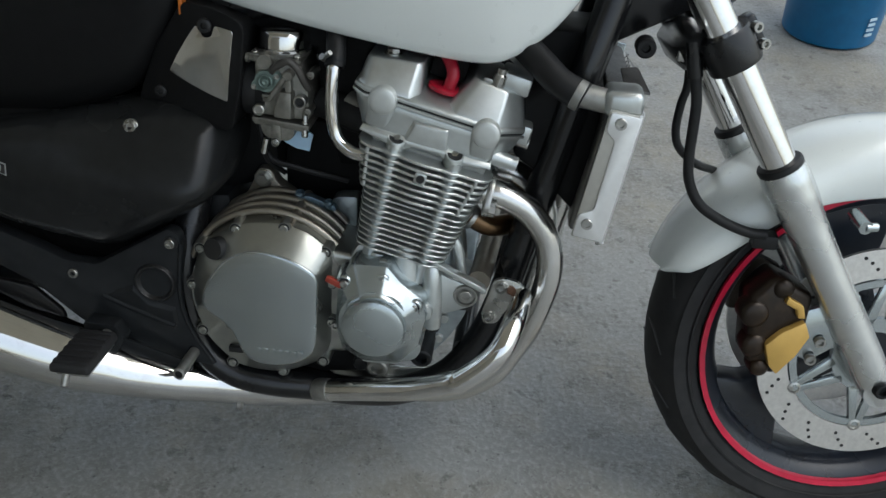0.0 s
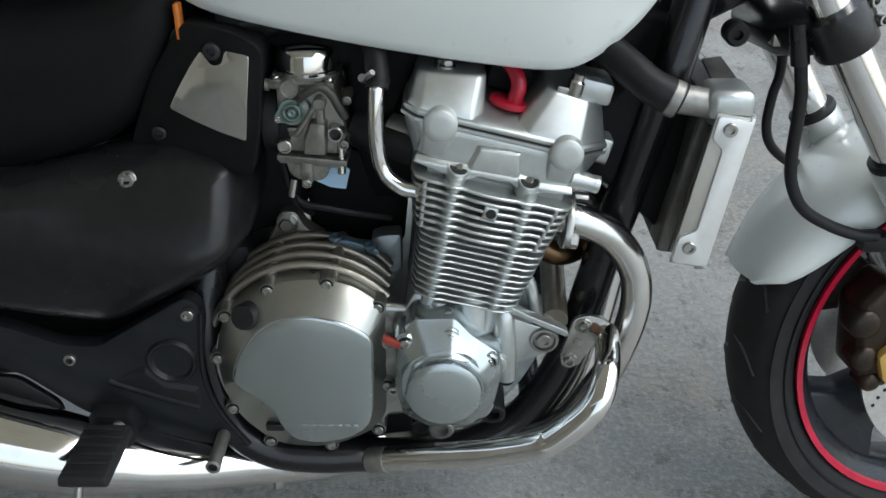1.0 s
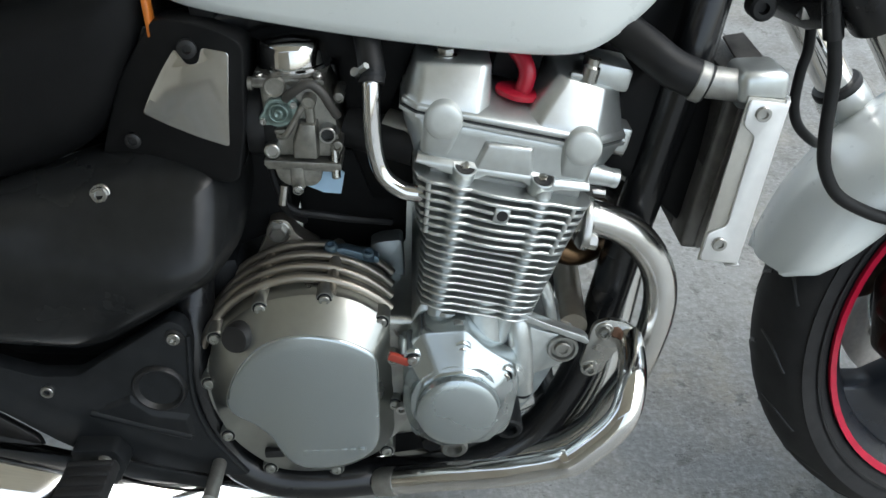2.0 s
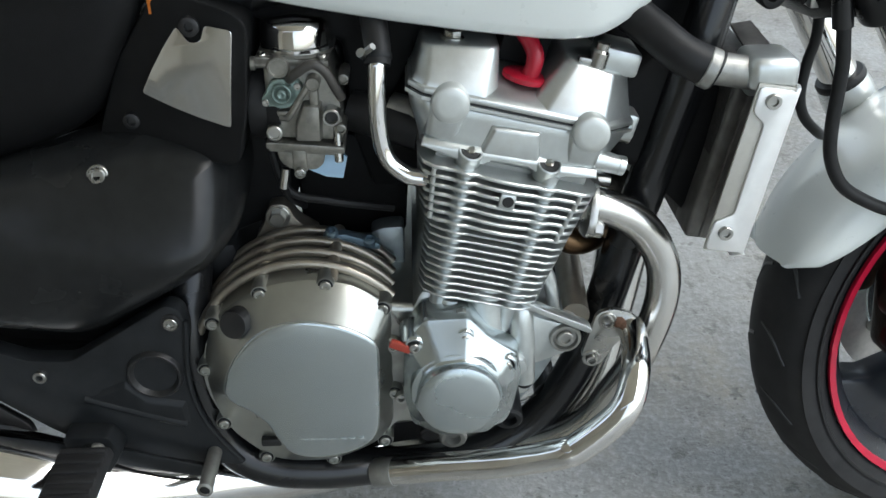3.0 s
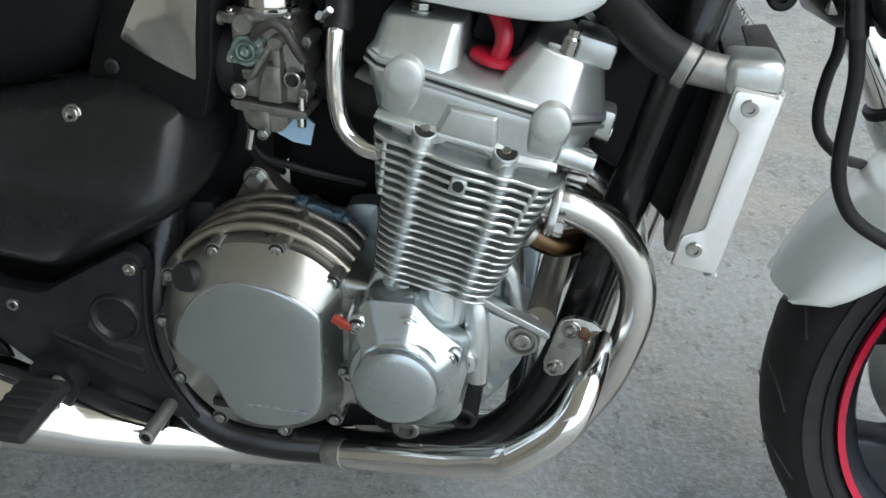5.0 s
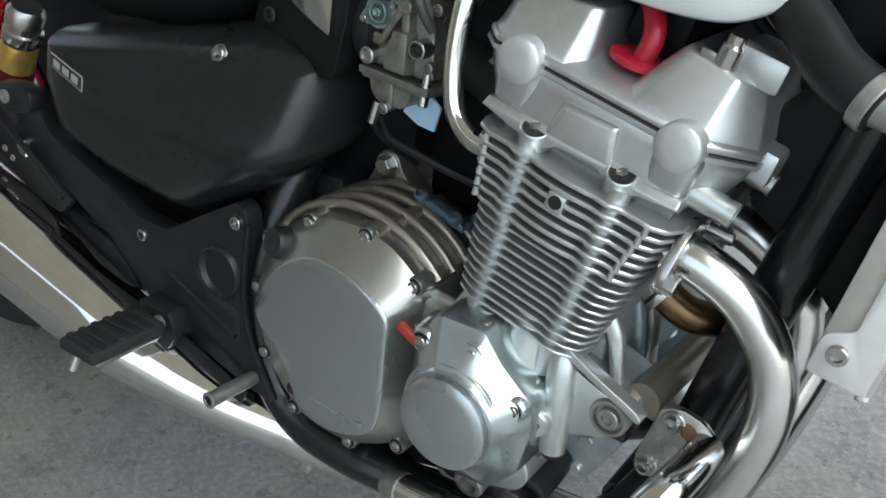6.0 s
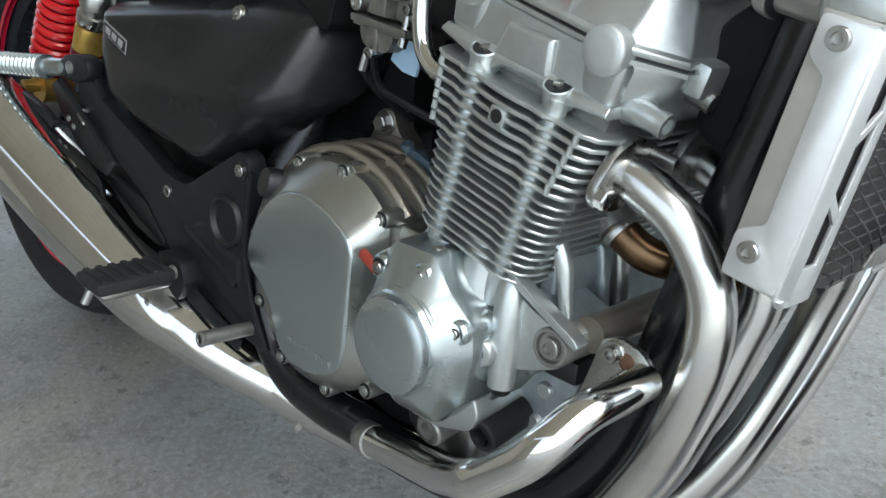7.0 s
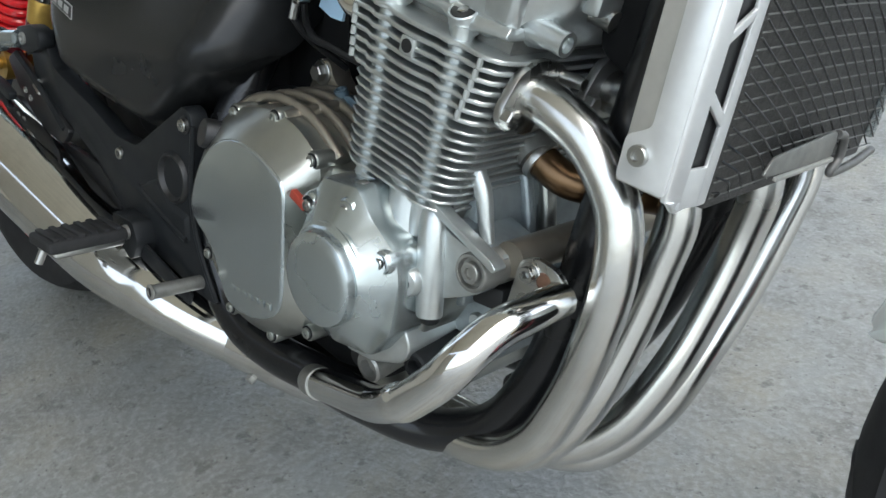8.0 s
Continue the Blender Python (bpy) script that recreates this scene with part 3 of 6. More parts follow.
part("case_web", tube([(0.036, -0.085, 0.455), (0.045, -0.085, 0.42), (0.05, -0.084, 0.38), (0.05, -0.082, 0.34)], 0.006, seg=10), LOWER, mount)
part("case_web", tube([(0.036, -0.06, 0.455), (0.045, -0.06, 0.42), (0.05, -0.06, 0.38), (0.05, -0.06, 0.34)], 0.0085, seg=10), CASE, mount)
part("cross_tube", tube([(0.08, -0.145, 0.39), (0.1, 0.14, 0.4)], 0.0145, smooth=False), RIB_ALU, mount)

# clutch cover
CL = Vector((-0.188, 0, 0.352))


def ring_through(points, n=72):
    """A closed outline round the clutch shaft through points, with n corners at even angles."""
    polar = sorted((math.atan2(z - CL.z, x - CL.x), math.hypot(x - CL.x, z - CL.z)) for x, z in points)
    a, r = [p[0] for p in polar], [p[1] for p in polar]
    a, r = [a[-1] - 2 * math.pi] + a + [a[0] + 2 * math.pi], [r[-1]] + r + [r[0]]
    out = []
    for i in range(n):
        t = -math.pi + 2 * math.pi * i / n
        k = float(np.interp(t, a, r))
        out.append((CL.x + k * math.cos(t), CL.z + k * math.sin(t)))
    return out


def eased(ring, k=1):
    for _ in range(k):
        ring = [tuple((Vector(ring[i - 1]) + 2 * Vector(p) + Vector(ring[(i + 1) % len(ring)])) / 4) for i, p in enumerate(ring)]
    return ring


rim = ring_through([(-0.106, 0.431), (-0.112, 0.436), (-0.138, 0.455), (-0.164, 0.462), (-0.196, 0.462), (-0.228, 0.455), (-0.25, 0.442), (-0.274, 0.42), (-0.284, 0.393), (-0.288, 0.363), (-0.286, 0.329), (-0.277, 0.295), (-0.255, 0.266), (-0.234, 0.248), (-0.2, 0.242), (-0.175, 0.243), (-0.145, 0.254), (-0.122, 0.268), (-0.1085, 0.29), (-0.1075, 0.31), (-0.107, 0.33), (-0.1068, 0.352), (-0.1065, 0.375), (-0.106, 0.4)])
face = ring_through([(-0.1165, 0.4085), (-0.127, 0.4165), (-0.14, 0.4245), (-0.165, 0.4335), (-0.187, 0.4365), (-0.208, 0.4335), (-0.23, 0.422), (-0.247, 0.404), (-0.26, 0.381), (-0.267, 0.36), (-0.266, 0.35), (-0.256, 0.34), (-0.243, 0.333), (-0.229, 0.317), (-0.221, 0.298), (-0.212, 0.278), (-0.194, 0.271), (-0.171, 0.2715), (-0.143, 0.28), (-0.126, 0.293), (-0.122, 0.305), (-0.1205, 0.32), (-0.1198, 0.335), (-0.1192, 0.35), (-0.1186, 0.365), (-0.118, 0.38), (-0.1173, 0.395)])
face = eased(face)
# between rim and face: a straight chamfer above, a low flange at the lower back
mid = []
for i, ((xa, za), (xb, zb)) in enumerate(zip(rim, face)):
    a = math.degrees(-math.pi + 2 * math.pi * i / len(rim))
    low = min(max((-102 - a) / 12, 0), 1) if a > -165 else min(max((a + 178) / 13, 0), 1)
    k, y = 0.5 + 0.28 * low, -0.1955 + 0.0075 * low
    mid.append((xa + k * (xb - xa), y, za + k * (zb - za)))
clutch = part("clutch_cover", loft([[(x, -0.12, z) for x, z in rim], [(x, -0.18, z) for x, z in rim], [(x, -0.183, z) for x, z in drawn_in(rim, 0.0018)], mid, [(x, -0.2078, z) for x, z in drawn_in(face, -0.0008)], [(x, -0.2078, z) for x, z in drawn_in(face, 0.02)]]), CASE, bike, "polished aluminium clutch cover", sharp=28)
part("cover_face", loft([[(x, y, z) for x, z in drawn_in(face, d)] for y, d in ((-0.205, -0.0004), (-0.2082, 0.0), (-0.2096, 0.0014), (-0.2101, 0.0035))] + [[(-0.19 + k * (x + 0.19), -0.2101 - h, 0.35 + k * (z - 0.35)) for x, z in drawn_in(face, 0.0035)] for k, h in ((0.85, 0.001), (0.65, 0.002), (0.45, 0.0028), (0.25, 0.0033), (0.06, 0.0035))]), BRUSHED, clutch, "flat brushed outer face", sharp=60)
part("cover_notch", block(-0.243, -0.222, -0.1925, -0.18, 0.272, 0.2815, 0.002), BLACK, clutch, "dark square notch")
for k in range(7):
    x = -0.198 + 0.0092 * k
    part("raised_mark", block(x, x + 0.0068, -0.2122, -0.209, 0.2915 - 0.0002 * k, 0.2985 - 0.0002 * k, 0.0007), BRUSHED, clutch)
for x, z in ((-0.226, 0.452), (-0.164, 0.459), (-0.112, 0.431), (-0.288, 0.366), (-0.279, 0.298), (-0.241, 0.251), (-0.172, 0.2455), (-0.117, 0.268), (-0.105, 0.33), (-0.104, 0.387), (-0.274, 0.42)):
    part("bolt_lug", lathe([(0.0086, -0.03), (0.0086, 0.002), (0.0078, 0.004), (0.0003, 0.004)], (x, -0.18, z), seg=16), CASE, clutch)
    part("lug_ring", lathe([(0.007, 0), (0.007, 0.0006), (0.0003, 0.0006)], (x, -0.184, z), seg=16), DARK_METAL, clutch)
    bolt((x, -0.1842, z), clutch, r=0.0052, h=0.0028, material=CASE)
part("filler_cap", lathe([(0.0145, -0.02), (0.0145, 0.008), (0.013, 0.012), (0.0003, 0.012)], (-0.247, -0.193, 0.428), (-0.3, -1, 0.3), 24), BLACK, clutch, "black plastic oil filler cap")
for i, y in enumerate((-0.16, -0.138, -0.116, -0.094)):
    pts = [(CL.x + 0.114 * math.cos(radians(a)), y, CL.z + 0.118 * math.sin(radians(a))) for a in range(42, 172, 8)]
    part("case_rib", tube(pts, 0.0048, smooth=False, seg=10), RIB_ALU, clutch)
# shell in a darker alloy tone, shadow between the ribs put into its colour
part("rib_shell", loft([[(CL.x + 0.105 * math.cos(radians(a)), y, CL.z + 0.108 * math.sin(radians(a))) for a in range(0, 360, 8)] for y in (-0.176, -0.07)]), DULL, clutch)
part("rib_cross", tube([(-0.16, -0.178, 0.459), (-0.158, -0.12, 0.463), (-0.157, -0.085, 0.464)], 0.0065), RIB_ALU, clutch)
part("rib_cross", tube([(-0.226, -0.178, 0.453), (-0.226, -0.12, 0.457), (-0.226, -0.085, 0.458)], 0.006), RIB_ALU, clutch)
part("case_lug", prism(rounded([(-0.245, 0.452), (-0.175, 0.46), (-0.2, 0.478), (-0.206, 0.496), (-0.226, 0.496), (-0.23, 0.478)], 0.008), -0.088, -0.065, 0.003), RIB_ALU, clutch)
bolt((-0.217, -0.088, 0.483), clutch, r=0.0085, h=0.01, hexed=True, washer=0.0125, name="mount_bolt")
# the plate's blue is reflected sky put into the metal's colour
part("breather_plate", joined(prism(rounded([(-0.172, 0.47), (-0.15, 0.473), (-0.115, 0.461), (-0.115, 0.454), (-0.15, 0.463), (-0.172, 0.462)], 0.003), -0.112, -0.1, 0.002), lathe([(0.0065, 0), (0.0065, 0.008), (0.004, 0.009), (0.003, 0.004), (0.0003, 0.004)], (-0.162, -0.108, 0.47), (0, -0.5, 1), 14), lathe([(0.0065, 0), (0.0065, 0.008), (0.004, 0.009), (0.003, 0.004), (0.0003, 0.004)], (-0.125, -0.108, 0.46), (0, -0.5, 1), 14)), SKY_METAL, clutch, "breather plate coloured pale blue for reflected sky")
part("wire_tag", moved(block(-0.0105, 0.0105, -0.003, 0.003, -0.0038, 0.0038, 0.001), pose(-0.096, -0.209, 0.405, 0, 25, 0)), RED_TAG, clutch, "small dull red wire tag")

# ignition cover
PU = Vector((-0.0425, 0, 0.3565))
pulse_poly = rounded([(-0.096, 0.342), (-0.092, 0.405), (-0.074, 0.43), (-0.031, 0.431), (-0.012, 0.408), (0.016, 0.387), (0.02, 0.362), (0.012, 0.318), (-0.012, 0.29), (-0.06, 0.287), (-0.088, 0.305)], 0.005, 3)


def to_circle(poly, k, r):
    """The outline drawn in towards a circle round the crank end."""
    out = []
    for x, z in poly:
        d = Vector((x - PU.x, z - PU.z))
        q = d.lerp(d.normalized() * r, k)
        out.append((PU.x + q.x, PU.z + q.y))
    return out


pulse = part("ignition_cover", loft([[(x, y, z) for x, z in to_circle(pulse_poly, k, 0.0415)] for y, k in ((-0.15, -0.02), (-0.198, 0.0), (-0.2025, 0.05), (-0.2045, 0.14), (-0.2185, 0.7), (-0.2245, 0.95), (-0.227, 1.0))]), SILVER_COVER, bike, "silver ignition cover on the crank end", sharp=20)
part("round_cap", lathe([(0.0398, -0.03), (0.0398, 0.004), (0.0388, 0.0075), (0.0365, 0.009), (0.03, 0.0101), (0.02, 0.0112), (0.01, 0.0118), (0.0003, 0.012)], (PU.x, -0.2265, PU.z), seg=56), SILVER_COVER, pulse, "round matt aluminium cap")
part("cap_shoulder", lathe([(0.0455, -0.03), (0.0448, 0.0), (0.0436, 0.003), (0.0405, 0.0036)], (PU.x - 0.001, -0.2195, PU.z + 0.0025), seg=48), SILVER_COVER, pulse)
for x, z in ((-0.036, 0.4115), (-0.083, 0.404), (0.0045, 0.379)):
    part("bolt_lug", lathe([(0.015, -0.03), (0.0112, -0.004), (0.0096, -0.0005), (0.009, 0.0), (0.0078, 0.0), (0.0076, -0.002), (0.0003, -0.002)], (x, -0.2105, z), seg=22), SILVER_COVER, pulse)
    # dark disc on the lug's floor paints in the shade round the bolt
    part("pocket_shade", lathe([(0.0075, 0), (0.0075, 0.0005), (0.0003, 0.0005)], (x, -0.2088, z), seg=16), DARK_METAL, pulse)
    bolt((x, -0.2092, z), pulse, r=0.005, h=0.004)
for x, z in ((-0.063, 0.423), (-0.038, 0.427), (-0.098, 0.33)):
    bolt((x, -0.188, z), pulse, r=0.006, h=0.007)

# ---- exhaust ----
exhaust = part("header_pipe", tube([(0.075, -0.142, 0.516), (0.1, -0.142, 0.512), (0.136, -0.139, 0.491), (0.163, -0.136, 0.45), (0.168, -0.138, 0.4), (0.152, -0.136, 0.33), (0.131, -0.129, 0.28), (0.106, -0.126, 0.236), (0.06, -0.118, 0.2), (-0.02, -0.105, 0.178), (-0.09, -0.1, 0.17)], 0.017, 8, 24), HEADER, bike, "chrome exhaust header pipe")
part("header_pipe", tube([(0.075, -0.045, 0.512), (0.11, -0.045, 0.505), (0.148, -0.045, 0.475), (0.161, -0.045, 0.429), (0.154, -0.05, 0.384), (0.142, -0.06, 0.328), (0.124, -0.075, 0.264), (0.092, -0.085, 0.21), (0.045, -0.085, 0.178), (-0.03, -0.08, 0.163), (-0.09, -0.075, 0.16)], 0.017, 8, 24), HEADER, bike, "chrome exhaust header pipe")
part("header_pipe", tube([(0.075, 0.045, 0.512), (0.12, 0.045, 0.505), (0.165, 0.045, 0.485), (0.183, 0.045, 0.446), (0.174, 0.045, 0.393), (0.16, 0.03, 0.327), (0.143, 0.01, 0.266), (0.112, -0.01, 0.205), (0.06, -0.025, 0.165), (-0.02, -0.035, 0.15), (-0.09, -0.04, 0.15)], 0.017, 8, 24), HEADER, bike, "chrome exhaust header pipe")
part("header_pipe", tube([(0.075, 0.142, 0.512), (0.13, 0.14, 0.505), (0.167, 0.142, 0.48), (0.177, 0.14, 0.437), (0.172, 0.12, 0.388), (0.164, 0.09, 0.332), (0.152, 0.06, 0.278), (0.126, 0.035, 0.208), (0.075, 0.01, 0.15), (-0.005, -0.005, 0.134), (-0.09, -0.015, 0.14)], 0.017, 8, 24), HEADER, bike, "chrome exhaust header pipe")
for y in (-0.142, -0.045, 0.045, 0.142):
    dull = y > -0.1
    fl = part("port_flange", moved(bevelled(loft([[(x, z, h) for x, z in rounded([(-0.036, 0.008), (-0.012, 0.026), (0.012, 0.026), (0.036, 0.008), (0.036, -0.008), (0.012, -0.026), (-0.012, -0.026), (-0.036, -0.008)], 0.008)] for h in (0, 0.008)]), 0.0015), Matrix.Translation((0.081, y - 0.001, 0.516)) @ Matrix.Rotation(radians(100), 4, "Y") @ Matrix.Rotation(radians(115), 4, "Z")), DULL if dull else STEEL, bike, "steel exhaust port flange")
    for s in (-1, 1):
        bolt((0.0885 + 0.002 * s, y - 0.001 + 0.0275 * s, 0.516 + 0.0125 * s), fl, (0.98, 0, -0.17), 0.0065 - 0.0015 * s, 0.014 + 0.006 * s, STEEL, s < 0)
part("port_stub", tube([(0.035, -0.088, 0.478), (0.062, -0.096, 0.458)], 0.0165, smooth=False), DULL, bike)
part("air_pipe", tube([(0.058, -0.095, 0.46), (0.085, -0.09, 0.445), (0.11, -0.07, 0.44), (0.14, -0.02, 0.43)], 0.0142), BRONZE, bike, "heat-tinted bronze pipe behind the headers")
part("pipe_clamp", lathe([(0.0168, -0.003), (0.0175, 0.0), (0.0168, 0.003), (0.0142, 0.003)], (0.062, -0.095, 0.457), (0.8, 0.1, -0.5), 20), STEEL, bike)
part("collector", tube([(-0.07, -0.06, 0.166), (-0.12, -0.075, 0.168), (-0.17, -0.1, 0.172), (-0.23, -0.128, 0.18), (-0.29, -0.15, 0.192)], [0.046, 0.043, 0.037, 0.033, 0.031], 6, 28, 1.0), CHROME, bike, "chrome exhaust collector under the engine")
muffler = part("muffler", tube([(-0.28, -0.148, 0.19), (-0.34, -0.172, 0.206), (-0.40, -0.19, 0.225), (-0.47, -0.205, 0.252), (-0.60, -0.22, 0.305), (-0.78, -0.235, 0.375), (-1.0, -0.25, 0.46), (-1.02, -0.251, 0.468)], [0.03, 0.032, 0.037, 0.046, 0.053, 0.055, 0.054, 0.045], 8, 32), CHROME, bike, "large polished chrome muffler")
bolt((-0.245, -0.156, 0.161), muffler, (0.1, -0.9, -0.5), 0.0058, 0.008, DULL, True)

# ---- chassis ----
chassis = part("frame_tube", tube([(0.215, -0.075, 0.76), (0.187, -0.1, 0.66), (0.161, -0.1, 0.554), (0.132, -0.1, 0.435), (0.108, -0.1, 0.335), (0.081, -0.1, 0.266), (0.041, -0.102, 0.211), (-0.022, -0.115, 0.184), (-0.085, -0.138, 0.192), (-0.14, -0.155, 0.206), (-0.19, -0.163, 0.211), (-0.245, -0.165, 0.222), (-0.287, -0.163, 0.256), (-0.305, -0.158, 0.325), (-0.306, -0.15, 0.39), (-0.3, -0.12, 0.46), (-0.295, -0.085, 0.54), (-0.28, -0.06, 0.7)], 0.0205, 6), BLACK_GLOSS, bike, "gloss black frame cradle tube")
part("frame_tube", tube([(0.215, 0.075, 0.76), (0.187, 0.1, 0.66), (0.161, 0.1, 0.554), (0.13, 0.1, 0.435), (0.1, 0.1, 0.335), (0.07, 0.1, 0.268), (0.03, 0.1, 0.214), (-0.03, 0.1, 0.178), (-0.13, 0.105, 0.158), (-0.25, 0.115, 0.165), (-0.32, 0.12, 0.2), (-0.345, 0.12, 0.28), (-0.34, 0.12, 0.42), (-0.32, 0.115, 0.56), (-0.28, 0.1, 0.7)], 0.0185, 6), BLACK_GLOSS, bike, "gloss black frame cradle tube")
part("frame_spine", tube([(0.25, 0, 0.86), (0.1, 0, 0.86), (-0.1, 0, 0.83), (-0.3, 0, 0.76)], 0.035), BLACK_GLOSS, bike)
part("frame_rail", tube([(0.22, -0.06, 0.8), (0.1, -0.09, 0.76), (-0.1, -0.1, 0.735), (-0.3, -0.1, 0.7), (-0.55, -0.1, 0.72)], 0.017), BLACK_GLOSS, bike)
part("frame_rail", tube([(0.22, 0.06, 0.8), (0.1, 0.09, 0.76), (-0.1, 0.1, 0.735), (-0.3, 0.1, 0.7), (-0.55, 0.1, 0.72)], 0.017), BLACK_GLOSS, bike)
part("steering_head", tube([(0.255, 0, 0.9), (0.335, 0, 0.73)], 0.034, smooth=False, seg=28), BLACK_GLOSS, bike)
part("gusset", prism([(0.19, 0.8), (0.31, 0.77), (0.33, 0.74), (0.2, 0.67)], -0.03, 0.03, 0.004), BLACK_GLOSS, bike)
part("cross_brace", tube([(0.062, -0.1, 0.255), (0.062, 0.1, 0.255)], 0.014, smooth=False), BLACK_GLOSS, bike)
part("inner_shroud", prism([(0.1, 0.7), (0.2, 0.7), (0.17, 0.54), (0.14, 0.52)], -0.06, 0.06, 0.006), BLACK_MATT, bike, "black inner frame cover")
part("battery_box", prism([(-0.33, 0.70), (-0.2, 0.68), (-0.2, 0.48), (-0.3, 0.44), (-0.34, 0.46)], -0.07, 0.07, 0.01), BLACK_MATT, bike)
part("under_seat_box", prism([(-0.56, 0.57), (-0.3, 0.57), (-0.29, 0.42), (-0.38, 0.36), (-0.5, 0.37), (-0.57, 0.44)], -0.13, 0.12, 0.01), BLACK_MATT, bike, "black inner tray below the seat")
part("inner_mudguard", prism([(-0.62, 0.48), (-0.36, 0.48), (-0.34, 0.27), (-0.42, 0.24), (-0.56, 0.3), (-0.62, 0.4)], -0.125, 0.1, 0.02), BLACK_MATT, bike, "black inner mudguard before the rear wheel")
part("rear_case", prism([(-0.36, 0.45), (-0.26, 0.46), (-0.25, 0.26), (-0.33, 0.24), (-0.38, 0.28)], -0.1, 0.1, 0.01), DARK_METAL, bike, "dark rear engine case")
part("starter_cover", prism([(-0.2, 0.44), (-0.09, 0.43), (-0.085, 0.5), (-0.11, 0.55), (-0.2, 0.56)], -0.045, 0.12, 0.01), BLACK_MATT, bike, "black cover behind the cylinders")
part("heat_shield", prism([(-0.28, 0.745), (0.13, 0.72), (0.12, 0.675), (-0.06, 0.69), (-0.1, 0.6), (-0.135, 0.6), (-0.14, 0.665), (-0.26, 0.7)], -0.102, 0.11, 0.006), BLACK_MATT, bike, "black rubber heat shield below the tank")
part("fan_shroud", prism([(0.108, 0.548), (0.14, 0.528), (0.165, 0.505), (0.192, 0.478), (0.208, 0.49), (0.212, 0.65), (0.16, 0.66), (0.112, 0.62)], -0.105, 0.11, 0.01), BLACK_MATT, bike, "black fan shroud behind the radiator")
part("swing_arm", tube([(-0.36, -0.115, 0.34), (-0.6, -0.12, 0.33), (-0.98, -0.115, 0.32)], 0.026), DARK_METAL, bike)
part("swing_arm", tube([(-0.36, 0.115, 0.34), (-0.6, 0.12, 0.33), (-0.98, 0.115, 0.32)], 0.026), DARK_METAL, bike)
part("side_stand", tube([(-0.2, 0.13, 0.17), (-0.22, 0.2, 0.1), (-0.24, 0.27, 0.06)], 0.012), DARK_METAL, bike)
part("cable", tube([(-0.215, -0.11, 0.59), (-0.2, -0.12, 0.53), (-0.16, -0.12, 0.515), (-0.1, -0.1, 0.495)], 0.004, seg=8), HOSE, bike)
part("cable", tube([(-0.2, -0.137, 0.54), (-0.198, -0.12, 0.52), (-0.19, -0.08, 0.49)], 0.0035, seg=8), HOSE, bike)
part("cable", tube([(0.05, -0.06, 0.69), (0.14, -0.05, 0.6), (0.13, -0.04, 0.5)], 0.005, seg=8), HOSE, bike)
# added pale blue patch, painted as the sky's reflection in this gap
gap_poly = [(-0.177, 0.551), (-0.161, 0.543), (-0.145, 0.541), (-0.14, 0.562), (-0.153, 0.572), (-0.168, 0.572)]
part("sky_gap_patch", loft([[(x, y, z) for x, z in gap_poly] for y in (-0.125, -0.122)]), SKY_PATCH, bike, "pale blue patch for sky reflected in the gap below the carburettor")

# engine guard
guard = part("engine_guard", tube([(-0.12, -0.17, 0.211), (-0.06, -0.187, 0.231), (0.0, -0.21, 0.2555), (0.03, -0.2235, 0.2725), (0.053, -0.2355, 0.288), (0.0625, -0.2395, 0.2945), (0.073, -0.2405, 0.3005), (0.1035, -0.24, 0.33), (0.1185, -0.235, 0.351), (0.128, -0.213, 0.369), (0.134, -0.183, 0.3755), (0.136, -0.152, 0.379)], [0.0152, 0.0152, 0.0152, 0.0152, 0.0152, 0.0152, 0.0152, 0.015, 0.0148, 0.0144, 0.014, 0.014], 8, 28), CHROME, bike, "bent chrome engine guard bar with rust spots")
part("end_collar", lathe([(0.0156, -0.012), (0.016, -0.011), (0.016, 0.011), (0.0155, 0.012), (0.0003, 0.012)], (-0.12, -0.17, 0.211), (-0.91, 0.33, -0.3), 24), DULL, guard)
part("guard_tab", prism(rounded([(-0.13, 0.215), (-0.09, 0.215), (-0.09, 0.185), (-0.12, 0.185)], 0.006), -0.16, -0.155, 0.001), CHROME, guard)
part("mount_plate", prism(rounded([(0.099, 0.399), (0.114, 0.404), (0.133, 0.399), (0.143, 0.388), (0.134, 0.374), (0.118, 0.358), (0.108, 0.337), (0.093, 0.334), (0.086, 0.347)], 0.006, 3), -0.157, -0.151, 0.001), STEEL, guard, "flat steel mounting plate")
part("weld", lathe([(0.0003, -0.004), (0.0065, -0.002), (0.007, 0.0), (0.005, 0.002), (0.0003, 0.0026)], (0.1225, -0.157, 0.3885), (0.2, -1, 0.1), 16), RUST, guard, "rusty weld")
bolt((0.11, -0.157, 0.391), guard, r=0.0065, h=0.007, washer=0.0095)
bolt((0.0968, -0.157, 0.3455), guard, r=0.0065, h=0.007, washer=0.0095)

# side cover, air box, seat, tank
side = [(-0.238, 0.582), (-0.258, 0.586), (-0.298, 0.592), (-0.335, 0.594), (-0.40, 0.581), (-0.469, 0.568), (-0.578, 0.552), (-0.588, 0.5), (-0.57, 0.446), (-0.512, 0.425), (-0.46, 0.411), (-0.405, 0.397), (-0.377, 0.406), (-0.307, 0.45), (-0.268, 0.477), (-0.244, 0.5), (-0.236, 0.545)]
so = rounded(side, 0.012, 4)


def shrunk(poly, k):
    c = (-0.41, 0.5)
    return [(c[0] + k * (x - c[0]), c[1] + k * (z - c[1])) for x, z in poly]


